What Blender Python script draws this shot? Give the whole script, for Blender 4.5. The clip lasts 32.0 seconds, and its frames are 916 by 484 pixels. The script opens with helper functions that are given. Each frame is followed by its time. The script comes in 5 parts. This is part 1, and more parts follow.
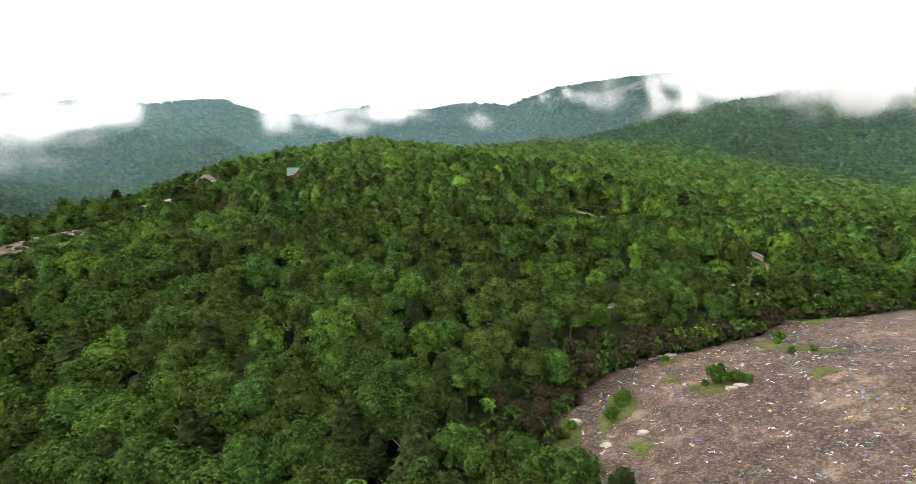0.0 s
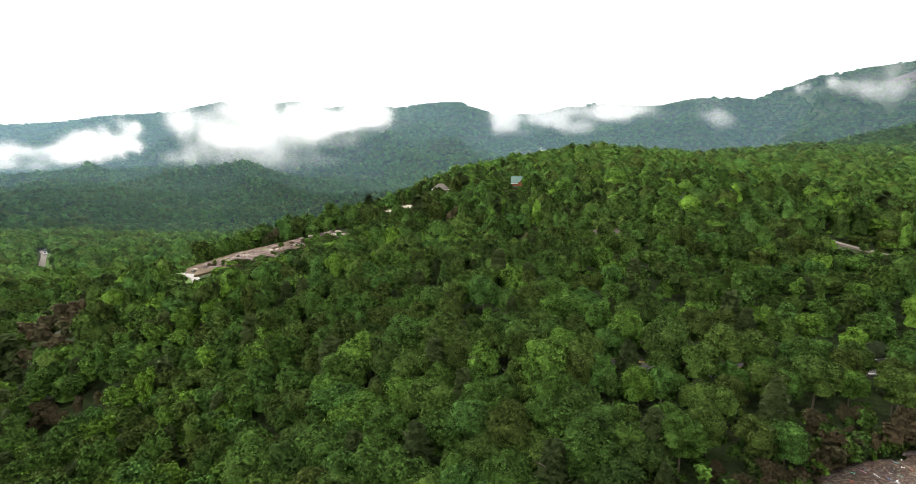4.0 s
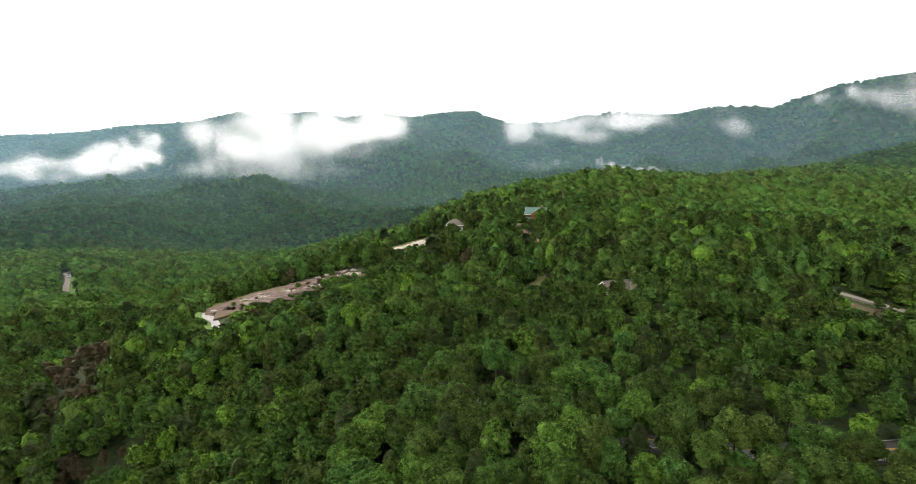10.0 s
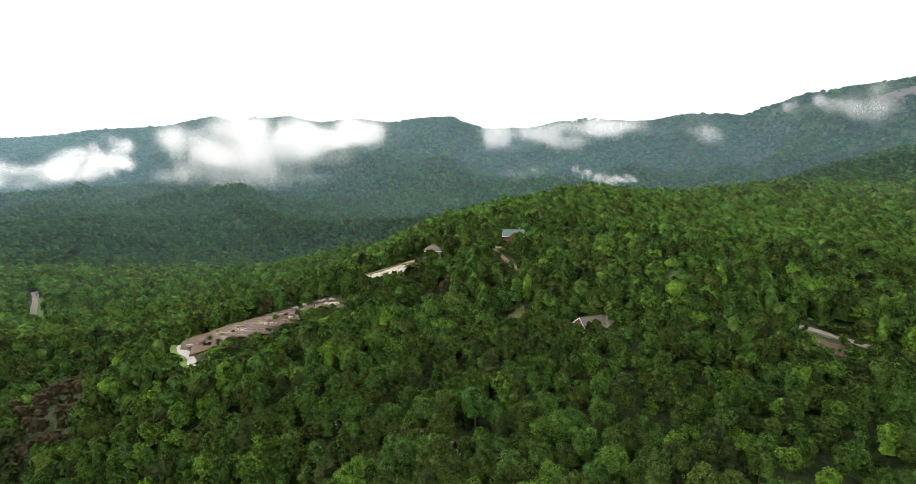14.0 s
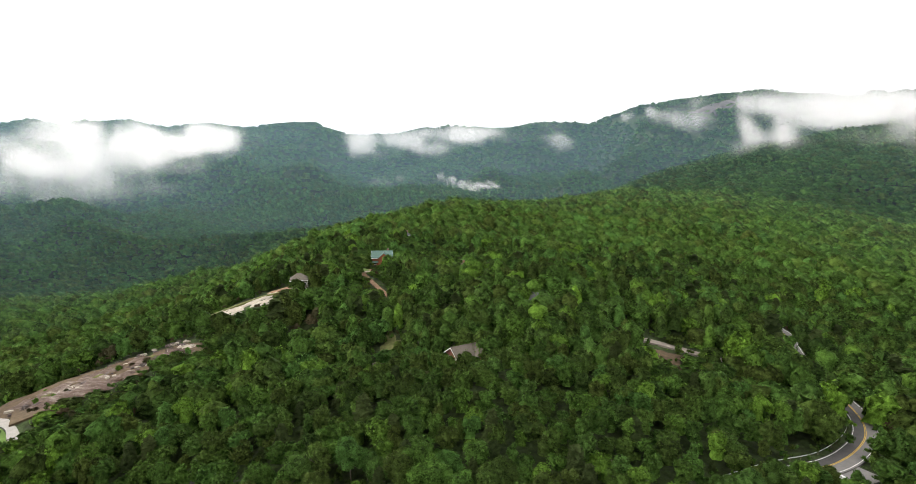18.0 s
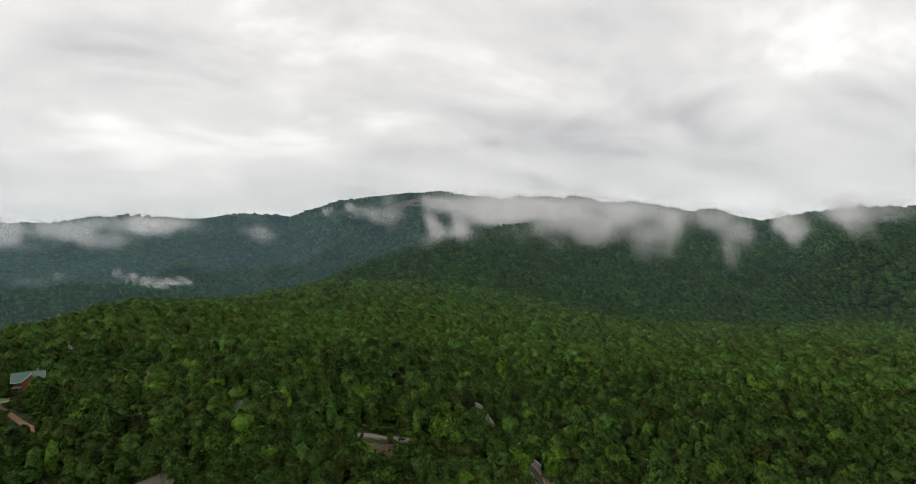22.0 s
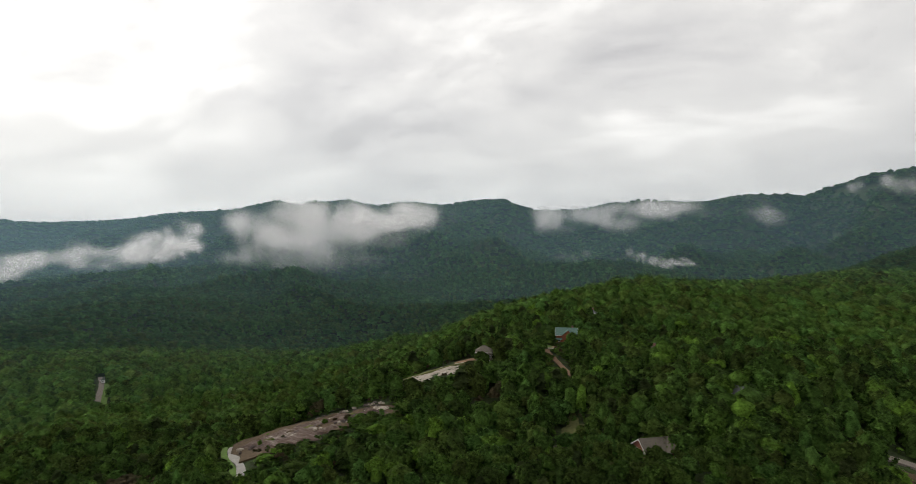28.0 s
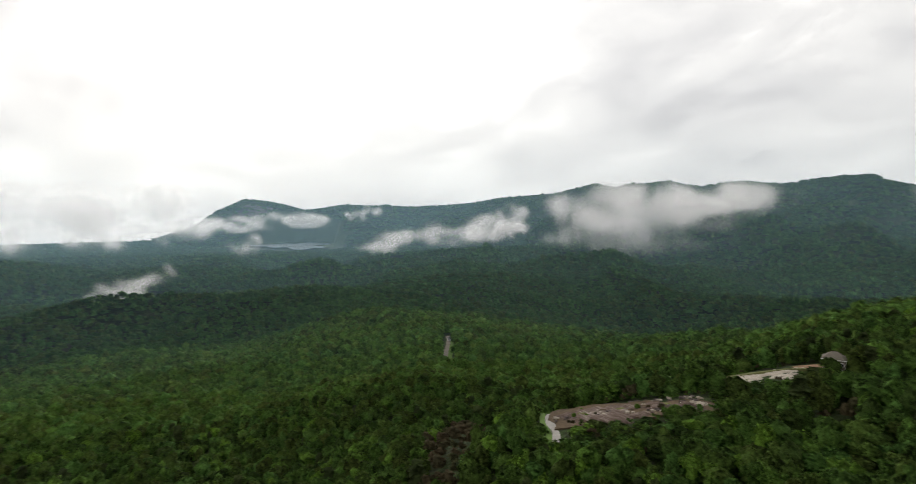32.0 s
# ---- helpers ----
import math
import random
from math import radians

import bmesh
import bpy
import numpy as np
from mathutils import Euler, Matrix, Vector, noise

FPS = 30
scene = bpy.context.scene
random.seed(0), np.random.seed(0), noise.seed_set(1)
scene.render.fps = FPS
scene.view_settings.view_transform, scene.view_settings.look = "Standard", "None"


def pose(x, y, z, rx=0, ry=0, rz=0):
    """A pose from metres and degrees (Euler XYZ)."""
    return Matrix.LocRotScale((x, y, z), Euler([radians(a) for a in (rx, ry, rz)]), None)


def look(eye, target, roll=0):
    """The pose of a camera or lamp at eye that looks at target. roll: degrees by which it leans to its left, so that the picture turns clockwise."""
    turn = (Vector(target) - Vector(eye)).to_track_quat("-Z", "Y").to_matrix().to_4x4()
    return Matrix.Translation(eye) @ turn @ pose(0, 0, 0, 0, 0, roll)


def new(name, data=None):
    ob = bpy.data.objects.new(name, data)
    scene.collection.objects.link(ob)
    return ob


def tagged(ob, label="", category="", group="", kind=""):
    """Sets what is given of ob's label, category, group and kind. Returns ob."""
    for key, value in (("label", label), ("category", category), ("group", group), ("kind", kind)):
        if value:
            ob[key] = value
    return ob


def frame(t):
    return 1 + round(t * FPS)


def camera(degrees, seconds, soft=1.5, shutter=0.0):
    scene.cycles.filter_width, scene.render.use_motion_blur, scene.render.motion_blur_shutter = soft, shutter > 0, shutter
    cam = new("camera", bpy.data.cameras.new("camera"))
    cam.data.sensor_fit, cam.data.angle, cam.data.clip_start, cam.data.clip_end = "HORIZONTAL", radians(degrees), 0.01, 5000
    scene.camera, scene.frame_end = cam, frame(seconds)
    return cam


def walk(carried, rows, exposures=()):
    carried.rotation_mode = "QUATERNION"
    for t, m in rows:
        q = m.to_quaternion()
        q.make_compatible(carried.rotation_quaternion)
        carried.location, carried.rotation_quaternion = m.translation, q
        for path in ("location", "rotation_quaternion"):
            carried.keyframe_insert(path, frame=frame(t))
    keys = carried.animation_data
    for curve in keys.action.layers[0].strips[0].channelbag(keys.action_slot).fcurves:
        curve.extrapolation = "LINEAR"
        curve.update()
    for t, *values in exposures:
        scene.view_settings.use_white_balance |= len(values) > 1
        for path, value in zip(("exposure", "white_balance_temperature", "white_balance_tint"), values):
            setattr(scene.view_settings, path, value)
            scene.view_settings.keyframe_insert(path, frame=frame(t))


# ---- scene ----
cam = camera(78.97, 32.0, soft=0.7, shutter=0.4)
PATH = [
    (0, (0.33, -1.08, 41.00), (0.327, 8.770, 39.249), 0.28),
    (0.5, (0.31, -1.01, 41.67), (-0.251, 8.822, 39.913), 0.22),
    (1, (0.29, -0.93, 42.37), (-0.817, 8.848, 40.611), 0.19),
    (1.5, (0.29, -1.01, 43.18), (-1.366, 8.688, 41.412), 0.22),
    (2, (0.24, -1.22, 44.10), (-2.016, 8.363, 42.327), 0.17),
    (2.5, (0.15, -1.38, 45.08), (-2.644, 8.055, 43.283), 0.17),
    (3, (0.09, -1.43, 46.07), (-3.231, 7.831, 44.270), 0.15),
    (3.5, (0.13, -1.45, 47.05), (-3.477, 7.702, 45.241), 0.11),
    (5.5, (0.31, -1.44, 51.19), (-3.607, 7.584, 49.414), -0.05),
    (6, (0.44, -1.53, 52.41), (-3.515, 7.481, 50.647), -0.03),
    (6.5, (0.51, -1.58, 53.67), (-3.451, 7.435, 51.911), -0.02),
    (7, (0.52, -1.61, 54.96), (-3.451, 7.402, 53.219), -0.05),
    (7.5, (0.53, -1.60, 56.26), (-3.448, 7.407, 54.527), -0.05),
    (8, (0.54, -1.57, 57.62), (-3.446, 7.439, 55.890), -0.06),
    (8.5, (0.53, -1.55, 58.98), (-3.460, 7.458, 57.256), -0.06),
    (9, (0.51, -1.53, 60.38), (-3.485, 7.478, 58.661), -0.06),
    (9.5, (0.48, -1.50, 61.77), (-3.514, 7.501, 60.060), -0.07),
    (10, (0.46, -1.46, 63.20), (-3.541, 7.552, 61.502), -0.06),
    (10.5, (0.45, -1.41, 64.61), (-3.548, 7.597, 62.913), -0.07),
    (11, (0.42, -1.32, 66.06), (-3.552, 7.704, 64.375), -0.07),
    (11.5, (0.32, -1.22, 67.49), (-3.583, 7.829, 65.802), -0.03),
    (12, (0.22, -1.15, 68.90), (-3.682, 7.910, 67.229), -0.01),
    (12.5, (0.14, -1.08, 70.32), (-3.720, 7.988, 68.653), 0.00),
    (13, (0.11, -1.03, 71.81), (-3.701, 8.067, 70.151), 0.06),
    (13.5, (0.05, -1.00, 73.31), (-3.640, 8.145, 71.655), 0.08),
    (14, (-0.01, -0.97, 74.84), (-3.647, 8.199, 73.198), 0.10),
    (14.5, (-0.06, -0.92, 76.39), (-3.645, 8.265, 74.747), 0.15),
    (16.5, (-0.08, -0.08, 81.85), (-3.148, 9.296, 80.233), 0.26),
    (17, (-0.11, 0.30, 82.96), (-2.611, 9.847, 81.354), 0.22),
    (17.5, (-0.23, 0.61, 84.03), (-1.910, 10.338, 82.444), 0.05),
    (18, (-0.28, 0.85, 85.00), (-1.659, 10.632, 83.432), -0.00),
    (18.5, (-0.21, 1.08, 85.73), (-1.450, 10.880, 84.158), -0.01),
    (19, (-0.11, 1.36, 86.17), (-0.768, 11.220, 84.607), -0.10),
    (19.5, (0.04, 1.74, 86.39), (-0.344, 11.655, 85.168), -0.07),
    (20, (0.12, 2.15, 86.41), (0.540, 12.126, 85.859), -0.11),
    (20.5, (0.09, 2.48, 86.36), (1.954, 12.305, 86.308), -0.11),
    (21, (-0.17, 2.78, 86.27), (2.835, 12.321, 86.333), -0.17),
    (21.5, (-0.48, 3.01, 86.18), (2.903, 12.422, 86.250), -0.17),
    (22, (-0.75, 3.14, 86.11), (2.952, 12.431, 86.174), -0.16),
    (22.5, (-0.90, 3.14, 86.05), (2.578, 12.510, 86.121), -0.11),
    (23, (-0.90, 2.95, 86.00), (1.396, 12.683, 86.061), -0.04),
    (23.5, (-0.84, 2.63, 85.94), (0.412, 12.549, 86.001), -0.15),
    (24, (-0.79, 2.20, 85.91), (-0.693, 12.200, 85.964), -0.10),
    (24.5, (-0.71, 1.75, 85.93), (-1.439, 11.727, 85.945), -0.09),
    (25, (-0.64, 1.35, 86.00), (-2.215, 11.225, 85.917), -0.06),
    (25.5, (-0.59, 1.01, 86.13), (-3.094, 10.693, 85.988), -0.04),
    (26, (-0.51, 0.72, 86.27), (-3.778, 10.168, 86.112), -0.08),
    (26.5, (-0.44, 0.47, 86.37), (-4.093, 9.772, 86.198), 0.01),
    (28.5, (-0.03, -0.25, 85.82), (-5.090, 8.371, 85.565), -0.04),
    (29, (0.00, -0.37, 85.88), (-5.694, 7.843, 85.612), 0.01),
    (29.5, (0.01, -0.46, 85.93), (-6.060, 7.483, 85.633), 0.05),
    (30, (-0.00, -0.52, 85.97), (-6.332, 7.213, 85.573), -0.00),
    (30.5, (-0.01, -0.53, 85.97), (-6.860, 6.732, 85.503), -0.08),
    (31, (0.08, -0.47, 85.93), (-7.385, 6.163, 85.405), -0.17),
    (31.5, (0.25, -0.35, 85.89), (-7.740, 5.640, 85.354), -0.11),
    (32, (0.51, -0.20, 85.84), (-8.028, 4.971, 85.301), -0.12),
]
EXPOSURES = [(0, 0.72), (10, 0.47), (14, 0.35), (18.5, 0.38), (20.5, -0.45), (22, -0.8), (24, -0.84), (26.5, -0.86), (29, -0.85), (32, -0.74)]
walk(cam, [(t, look(eye, target, roll)) for t, eye, target, roll in PATH], EXPOSURES)
scene.cycles.transparent_max_bounces = 96

# ---- node helpers ----


def node(tree, kind, **settings):
    n = tree.nodes.new(kind)
    for key, value in settings.items():
        if key in n.inputs:
            n.inputs[key].default_value = value
        else:
            setattr(n, key, value)
    return n


def put(n, name, value):
    n.inputs[name].default_value = value
    return n


def wire(tree, *pairs):
    for a, b in pairs:
        tree.links.new(a, b)


def math_node(tree, op, a, b=None, clamp=False):
    n = tree.nodes.new("ShaderNodeMath")
    n.operation, n.use_clamp = op, clamp
    for i, v in enumerate((a, b)):
        if v is None:
            continue
        if isinstance(v, (int, float)):
            n.inputs[i].default_value = v
        else:
            tree.links.new(v, n.inputs[i])
    return n.outputs[0]


def ramp(tree, fac, stops):
    n = tree.nodes.new("ShaderNodeValToRGB")
    el = n.color_ramp.elements
    while len(el) < len(stops):
        el.new(0.5)
    for e, (p, c) in zip(el, stops):
        e.position, e.color = p, (*c, 1)
    tree.links.new(fac, n.inputs[0])
    return n.outputs[0]


def noise_tex(tree, vec, scale, detail=4.0, rough=0.55, distort=0.0):
    n = tree.nodes.new("ShaderNodeTexNoise")
    n.inputs["Scale"].default_value, n.inputs["Detail"].default_value = scale, detail
    n.inputs["Roughness"].default_value, n.inputs["Distortion"].default_value = rough, distort
    if vec is not None:
        tree.links.new(vec, n.inputs["Vector"])
    return n.outputs["Fac"]


def mix_colour(tree, fac, a, b, blend="MIX"):
    n = tree.nodes.new("ShaderNodeMix")
    n.data_type, n.blend_type = "RGBA", blend
    for s, v in ((n.inputs[0], fac), (n.inputs[6], a), (n.inputs[7], b)):
        if isinstance(v, (int, float)):
            s.default_value = v
        elif isinstance(v, tuple):
            s.default_value = (*v, 1)
        else:
            tree.links.new(v, s)
    return n.outputs[2]


# ---- overcast sky and a veiled sun in the west ----
SUN_AZ, SUN_EL = 88.0, 34.0
sun_way = Vector((-math.sin(radians(SUN_AZ)) * math.cos(radians(SUN_EL)), math.cos(radians(SUN_AZ)) * math.cos(radians(SUN_EL)), math.sin(radians(SUN_EL))))


def make_world():
    w = bpy.data.worlds.new("overcast_sky")
    scene.world = w
    w.use_nodes = True
    nt = w.node_tree
    nt.nodes.clear()
    out = node(nt, "ShaderNodeOutputWorld")
    bg = node(nt, "ShaderNodeBackground")
    co = node(nt, "ShaderNodeTexCoord").outputs["Generated"]
    sky = node(nt, "ShaderNodeTexSky", sky_type="NISHITA", sun_disc=False, sun_elevation=radians(SUN_EL), sun_rotation=radians(-SUN_AZ))
    sky.air_density, sky.dust_density = 1.2, 3.0
    sep = node(nt, "ShaderNodeSeparateXYZ")
    wire(nt, (co, sep.inputs[0]))
    up = math_node(nt, "ADD", math_node(nt, "MAXIMUM", sep.outputs[2], 0.0), 0.30)
    comb = node(nt, "ShaderNodeCombineXYZ")
    wire(nt, (math_node(nt, "DIVIDE", sep.outputs[0], up), comb.inputs[0]), (math_node(nt, "DIVIDE", sep.outputs[1], up), comb.inputs[1]))
    drawn = node(nt, "ShaderNodeMapping")
    drawn.inputs["Rotation"].default_value, drawn.inputs["Scale"].default_value = (0, 0, radians(-38)), (0.95, 1.45, 1.0)
    wire(nt, (comb.outputs[0], drawn.inputs[0]))
    big = noise_tex(nt, comb.outputs[0], 0.85, 5, 0.52, 0.4)
    fine = noise_tex(nt, drawn.outputs[0], 1.8, 8, 0.60, 0.35)
    cover = math_node(nt, "ADD", math_node(nt, "MULTIPLY", big, 0.52), math_node(nt, "MULTIPLY", fine, 0.48))
    cloud = ramp(nt, cover, [(0.37, (0.69, 0.675, 0.68)), (0.44, (0.90, 0.88, 0.87)), (0.52, (1.08, 1.055, 1.025)), (0.60, (1.42, 1.39, 1.34))])
    low = math_node(nt, "MULTIPLY", math_node(nt, "SUBTRACT", 0.22, sep.outputs[2]), 4.5, True)
    cloud = mix_colour(nt, math_node(nt, "MULTIPLY", low, 0.72), cloud, (0.90, 0.88, 0.86))
    dot = node(nt, "ShaderNodeVectorMath", operation="DOT_PRODUCT")
    wire(nt, (co, dot.inputs[0]))
    dot.inputs[1].default_value = sun_way
    glow = math_node(nt, "POWER", math_node(nt, "MAXIMUM", dot.outputs["Value"], 0.0), 3.0)
    gain = math_node(nt, "ADD", math_node(nt, "MULTIPLY", glow, 0.32), 0.98)
    scale = node(nt, "ShaderNodeVectorMath", operation="SCALE")
    wire(nt, (cloud, scale.inputs[0]), (gain, scale.inputs[3]))
    thin = node(nt, "ShaderNodeVectorMath", operation="SCALE")
    thin.inputs[3].default_value = 0.1
    wire(nt, (sky.outputs[0], thin.inputs[0]))
    mixed = mix_colour(nt, 0.93, thin.outputs[0], scale.outputs[0])
    wire(nt, (mixed, bg.inputs[0]), (bg.outputs[0], out.inputs[0]))
    bg.inputs[1].default_value = 1.5


make_world()
sun = new("sun", bpy.data.lights.new("sun", "SUN"))
sun.data.energy, sun.data.angle, sun.data.color = 1.4, radians(14), (1.0, 0.95, 0.88)
sun.matrix_world = look(sun_way * 100, (0, 0, 0))

# ---- materials ----


def material(name, rough=0.8):
    m = bpy.data.materials.new(name)
    m.use_nodes = True
    nt = m.node_tree
    bsdf = nt.nodes["Principled BSDF"]
    bsdf.inputs["Roughness"].default_value = rough
    bsdf.inputs["Specular IOR Level"].default_value = 0.3
    return m, nt, bsdf


def where(nt):
    return node(nt, "ShaderNodeNewGeometry").outputs["Position"]


def bump(nt, bsdf, height, strength, distance):
    b = node(nt, "ShaderNodeBump")
    b.inputs["Strength"].default_value, b.inputs["Distance"].default_value = strength, distance
    wire(nt, (height, b.inputs["Height"]), (b.outputs[0], bsdf.inputs["Normal"]))


def plain(name, colour, rough=0.7, metal=0.0, grain=3.0, depth=0.25, bumpy=0.0):
    """A painted or raw surface with grain and stains at two scales."""
    m, nt, bsdf = material(name, rough)
    bsdf.inputs["Metallic"].default_value = metal
    p = where(nt)
    a, b = noise_tex(nt, p, grain, 5), noise_tex(nt, p, grain * 0.13, 3)
    f = math_node(nt, "ADD", math_node(nt, "MULTIPLY", a, 0.6), math_node(nt, "MULTIPLY", b, 0.4))
    dark, pale = tuple(c * (1 - depth) for c in colour), tuple(min(1, c * (1 + depth)) for c in colour)
    wire(nt, (ramp(nt, f, [(0.3, dark), (0.7, pale)]), bsdf.inputs["Base Color"]))
    if bumpy:
        bump(nt, bsdf, a, 0.6, bumpy)
    return m


def foliage(name, stops, clump_shade=0.5, cell=2.0, own_share=0.8, relief=0.9, spray=0.5):
    """Leaves: each tree takes its own green from the ramp; clumps of about 1 / cell metres differ in tone and relief,
    with shade painted into the hollows between them.
    """
    m, nt, bsdf = material(name, 0.8)
    own = math_node(nt, "FRACT", math_node(nt, "ADD", node(nt, "ShaderNodeAttribute", attribute_name="tree").outputs["Fac"],
                                            node(nt, "ShaderNodeObjectInfo").outputs["Random"]))
    p = where(nt)
    tract = noise_tex(nt, p, 0.0065, 5, 0.6)
    own = math_node(nt, "ADD", math_node(nt, "MULTIPLY", own, own_share), math_node(nt, "MULTIPLY", math_node(nt, "SUBTRACT", tract, 0.5), 0.6))
    own = math_node(nt, "ADD", own, 0.45 * (0.8 - own_share), True)
    col = ramp(nt, own, stops)
    leaf = math_node(nt, "MULTIPLY", math_node(nt, "SUBTRACT", node(nt, "ShaderNodeNewGeometry").outputs["Random Per Island"], 0.5), spray)
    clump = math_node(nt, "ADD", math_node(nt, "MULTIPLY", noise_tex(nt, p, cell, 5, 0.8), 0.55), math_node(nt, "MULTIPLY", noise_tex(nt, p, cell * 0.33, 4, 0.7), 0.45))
    # raised clumps lighter, pockets between them darker: shade put into the leaf colour
    grain = math_node(nt, "MULTIPLY", math_node(nt, "SUBTRACT", clump, 0.5), clump_shade * 6.0)
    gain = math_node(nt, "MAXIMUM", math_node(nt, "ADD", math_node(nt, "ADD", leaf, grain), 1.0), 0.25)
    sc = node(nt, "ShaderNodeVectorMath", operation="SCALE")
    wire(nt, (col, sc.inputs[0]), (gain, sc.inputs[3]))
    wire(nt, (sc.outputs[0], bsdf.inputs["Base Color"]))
    bsdf.inputs["Specular IOR Level"].default_value = 0.04
    bump(nt, bsdf, clump, 1.0, relief)
    glowing = node(nt, "ShaderNodeBsdfTranslucent")
    both = node(nt, "ShaderNodeMixShader")
    both.inputs[0].default_value = 0.22
    wire(nt, (sc.outputs[0], glowing.inputs[0]), (bsdf.outputs[0], both.inputs[1]), (glowing.outputs[0], both.inputs[2]), (both.outputs[0], nt.nodes["Material Output"].inputs[0]))
    return m


GREENS = [(0.00, (0.037, 0.070, 0.016)), (0.13, (0.060, 0.084, 0.018)), (0.26, (0.050, 0.098, 0.020)), (0.43, (0.064, 0.124, 0.022)), (0.55, (0.073, 0.115, 0.023)), (0.65, (0.060, 0.130, 0.028)),
          (0.78, (0.091, 0.168, 0.024)), (0.88, (0.127, 0.241, 0.025)), (0.94, (0.149, 0.274, 0.028))]
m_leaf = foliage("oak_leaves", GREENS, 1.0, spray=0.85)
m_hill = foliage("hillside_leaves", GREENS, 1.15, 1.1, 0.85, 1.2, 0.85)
# the oak greens again, 1.28 times lighter, for the slopes past the houses
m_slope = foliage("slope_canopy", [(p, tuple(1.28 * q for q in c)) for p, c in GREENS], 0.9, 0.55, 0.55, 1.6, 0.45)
m_shrub = foliage("shrub_leaves", [(0.0, (0.06, 0.115, 0.018)), (1.0, (0.10, 0.18, 0.028))], 0.5)
# lighter and bluer than the near greens: distance haze put into the leaf colour
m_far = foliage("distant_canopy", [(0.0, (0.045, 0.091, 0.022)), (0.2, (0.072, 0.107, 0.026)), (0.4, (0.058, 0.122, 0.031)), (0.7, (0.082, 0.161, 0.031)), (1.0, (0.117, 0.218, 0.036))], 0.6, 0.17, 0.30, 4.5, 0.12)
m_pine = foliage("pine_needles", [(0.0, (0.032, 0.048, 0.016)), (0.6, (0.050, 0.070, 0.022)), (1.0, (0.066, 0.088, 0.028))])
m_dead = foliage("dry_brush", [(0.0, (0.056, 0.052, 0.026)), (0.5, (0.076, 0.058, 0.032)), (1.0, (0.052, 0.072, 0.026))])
m_bark = plain("bark", (0.11, 0.09, 0.07), 0.9, 0, 6, 0.4, 0.02)


def ground_material():
    m, nt, bsdf = material("forest_floor", 0.95)
    p = where(nt)
    a, b = noise_tex(nt, p, 0.35, 6), noise_tex(nt, p, 0.03, 4)
    c1 = ramp(nt, a, [(0.3, (0.014, 0.020, 0.006)), (0.5, (0.026, 0.042, 0.010)), (0.7, (0.046, 0.072, 0.018))])
    c2 = ramp(nt, a, [(0.3, (0.026, 0.020, 0.010)), (0.7, (0.055, 0.045, 0.022))])
    wire(nt, (mix_colour(nt, ramp(nt, b, [(0.55, (0, 0, 0)), (0.75, (0.6, 0.6, 0.6))]), c1, c2), bsdf.inputs["Base Color"]))
    bump(nt, bsdf, a, 1.0, 1.6)
    return m


m_ground = ground_material()


def veil_material(name, colour, density, grain, soft):
    """Mist: scatters light back and through; holes by drifting noise, thin towards the rim."""
    m, nt, bsdf = material(name)
    nt.nodes.remove(bsdf)
    out = nt.nodes["Material Output"]
    dif, tra, clear = node(nt, "ShaderNodeBsdfDiffuse"), node(nt, "ShaderNodeBsdfTranslucent"), node(nt, "ShaderNodeBsdfTransparent")
    for s in (dif, tra):
        s.inputs["Color"].default_value = (*colour, 1)
    both, mixed = node(nt, "ShaderNodeAddShader"), node(nt, "ShaderNodeMixShader")
    for s, way in ((dif, 1), (tra, -1)):
        lean = node(nt, "ShaderNodeCombineXYZ")
        lean.inputs[2].default_value = way
        wire(nt, (lean.outputs[0], s.inputs["Normal"]))
    wire(nt, (dif.outputs[0], both.inputs[0]), (tra.outputs[0], both.inputs[1]), (clear.outputs[0], mixed.inputs[1]), (both.outputs[0], mixed.inputs[2]), (mixed.outputs[0], out.inputs[0]))
    rim = node(nt, "ShaderNodeAttribute", attribute_name="rim").outputs["Fac"]
    if grain:
        drift = node(nt, "ShaderNodeMapping")
        drift.inputs["Rotation"].default_value, drift.inputs["Scale"].default_value = (0.25, 0.3, 0), (1.0, 1.0, 0.8)
        wire(nt, (where(nt), drift.inputs[0]))
        n = noise_tex(nt, drift.outputs[0], grain, 6, 0.56, 0.7)
        body = math_node(nt, "ADD", math_node(nt, "MULTIPLY", rim, 0.8), math_node(nt, "MULTIPLY", math_node(nt, "SUBTRACT", n, 0.5), soft))
        body = math_node(nt, "MULTIPLY", body, math_node(nt, "MULTIPLY", rim, 1.6, True))
        fade = node(nt, "ShaderNodeMapRange", interpolation_type="SMOOTHSTEP")
        fade.inputs["From Min"].default_value, fade.inputs["From Max"].default_value, fade.inputs["To Max"].default_value = 0.0, 1.25, density
        wire(nt, (body, fade.inputs["Value"]))
        fac = fade.outputs[0]
    else:
        fac = math_node(nt, "MULTIPLY", rim, density, True)
    wire(nt, (fac, mixed.inputs[0]))
    return m


# blue tint of the curtains that paint distance haze
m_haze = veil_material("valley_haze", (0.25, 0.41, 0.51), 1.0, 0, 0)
m_mist = veil_material("drifting_mist", (0.66, 0.65, 0.64), 0.19, 0.0060, 4.4)
m_fog = veil_material("fog", (0.80, 0.79, 0.785), 0.19, 0.0022, 1.6)
m_puff = veil_material("bright_mist", (0.69, 0.68, 0.675), 0.20, 0.0085, 4.2)
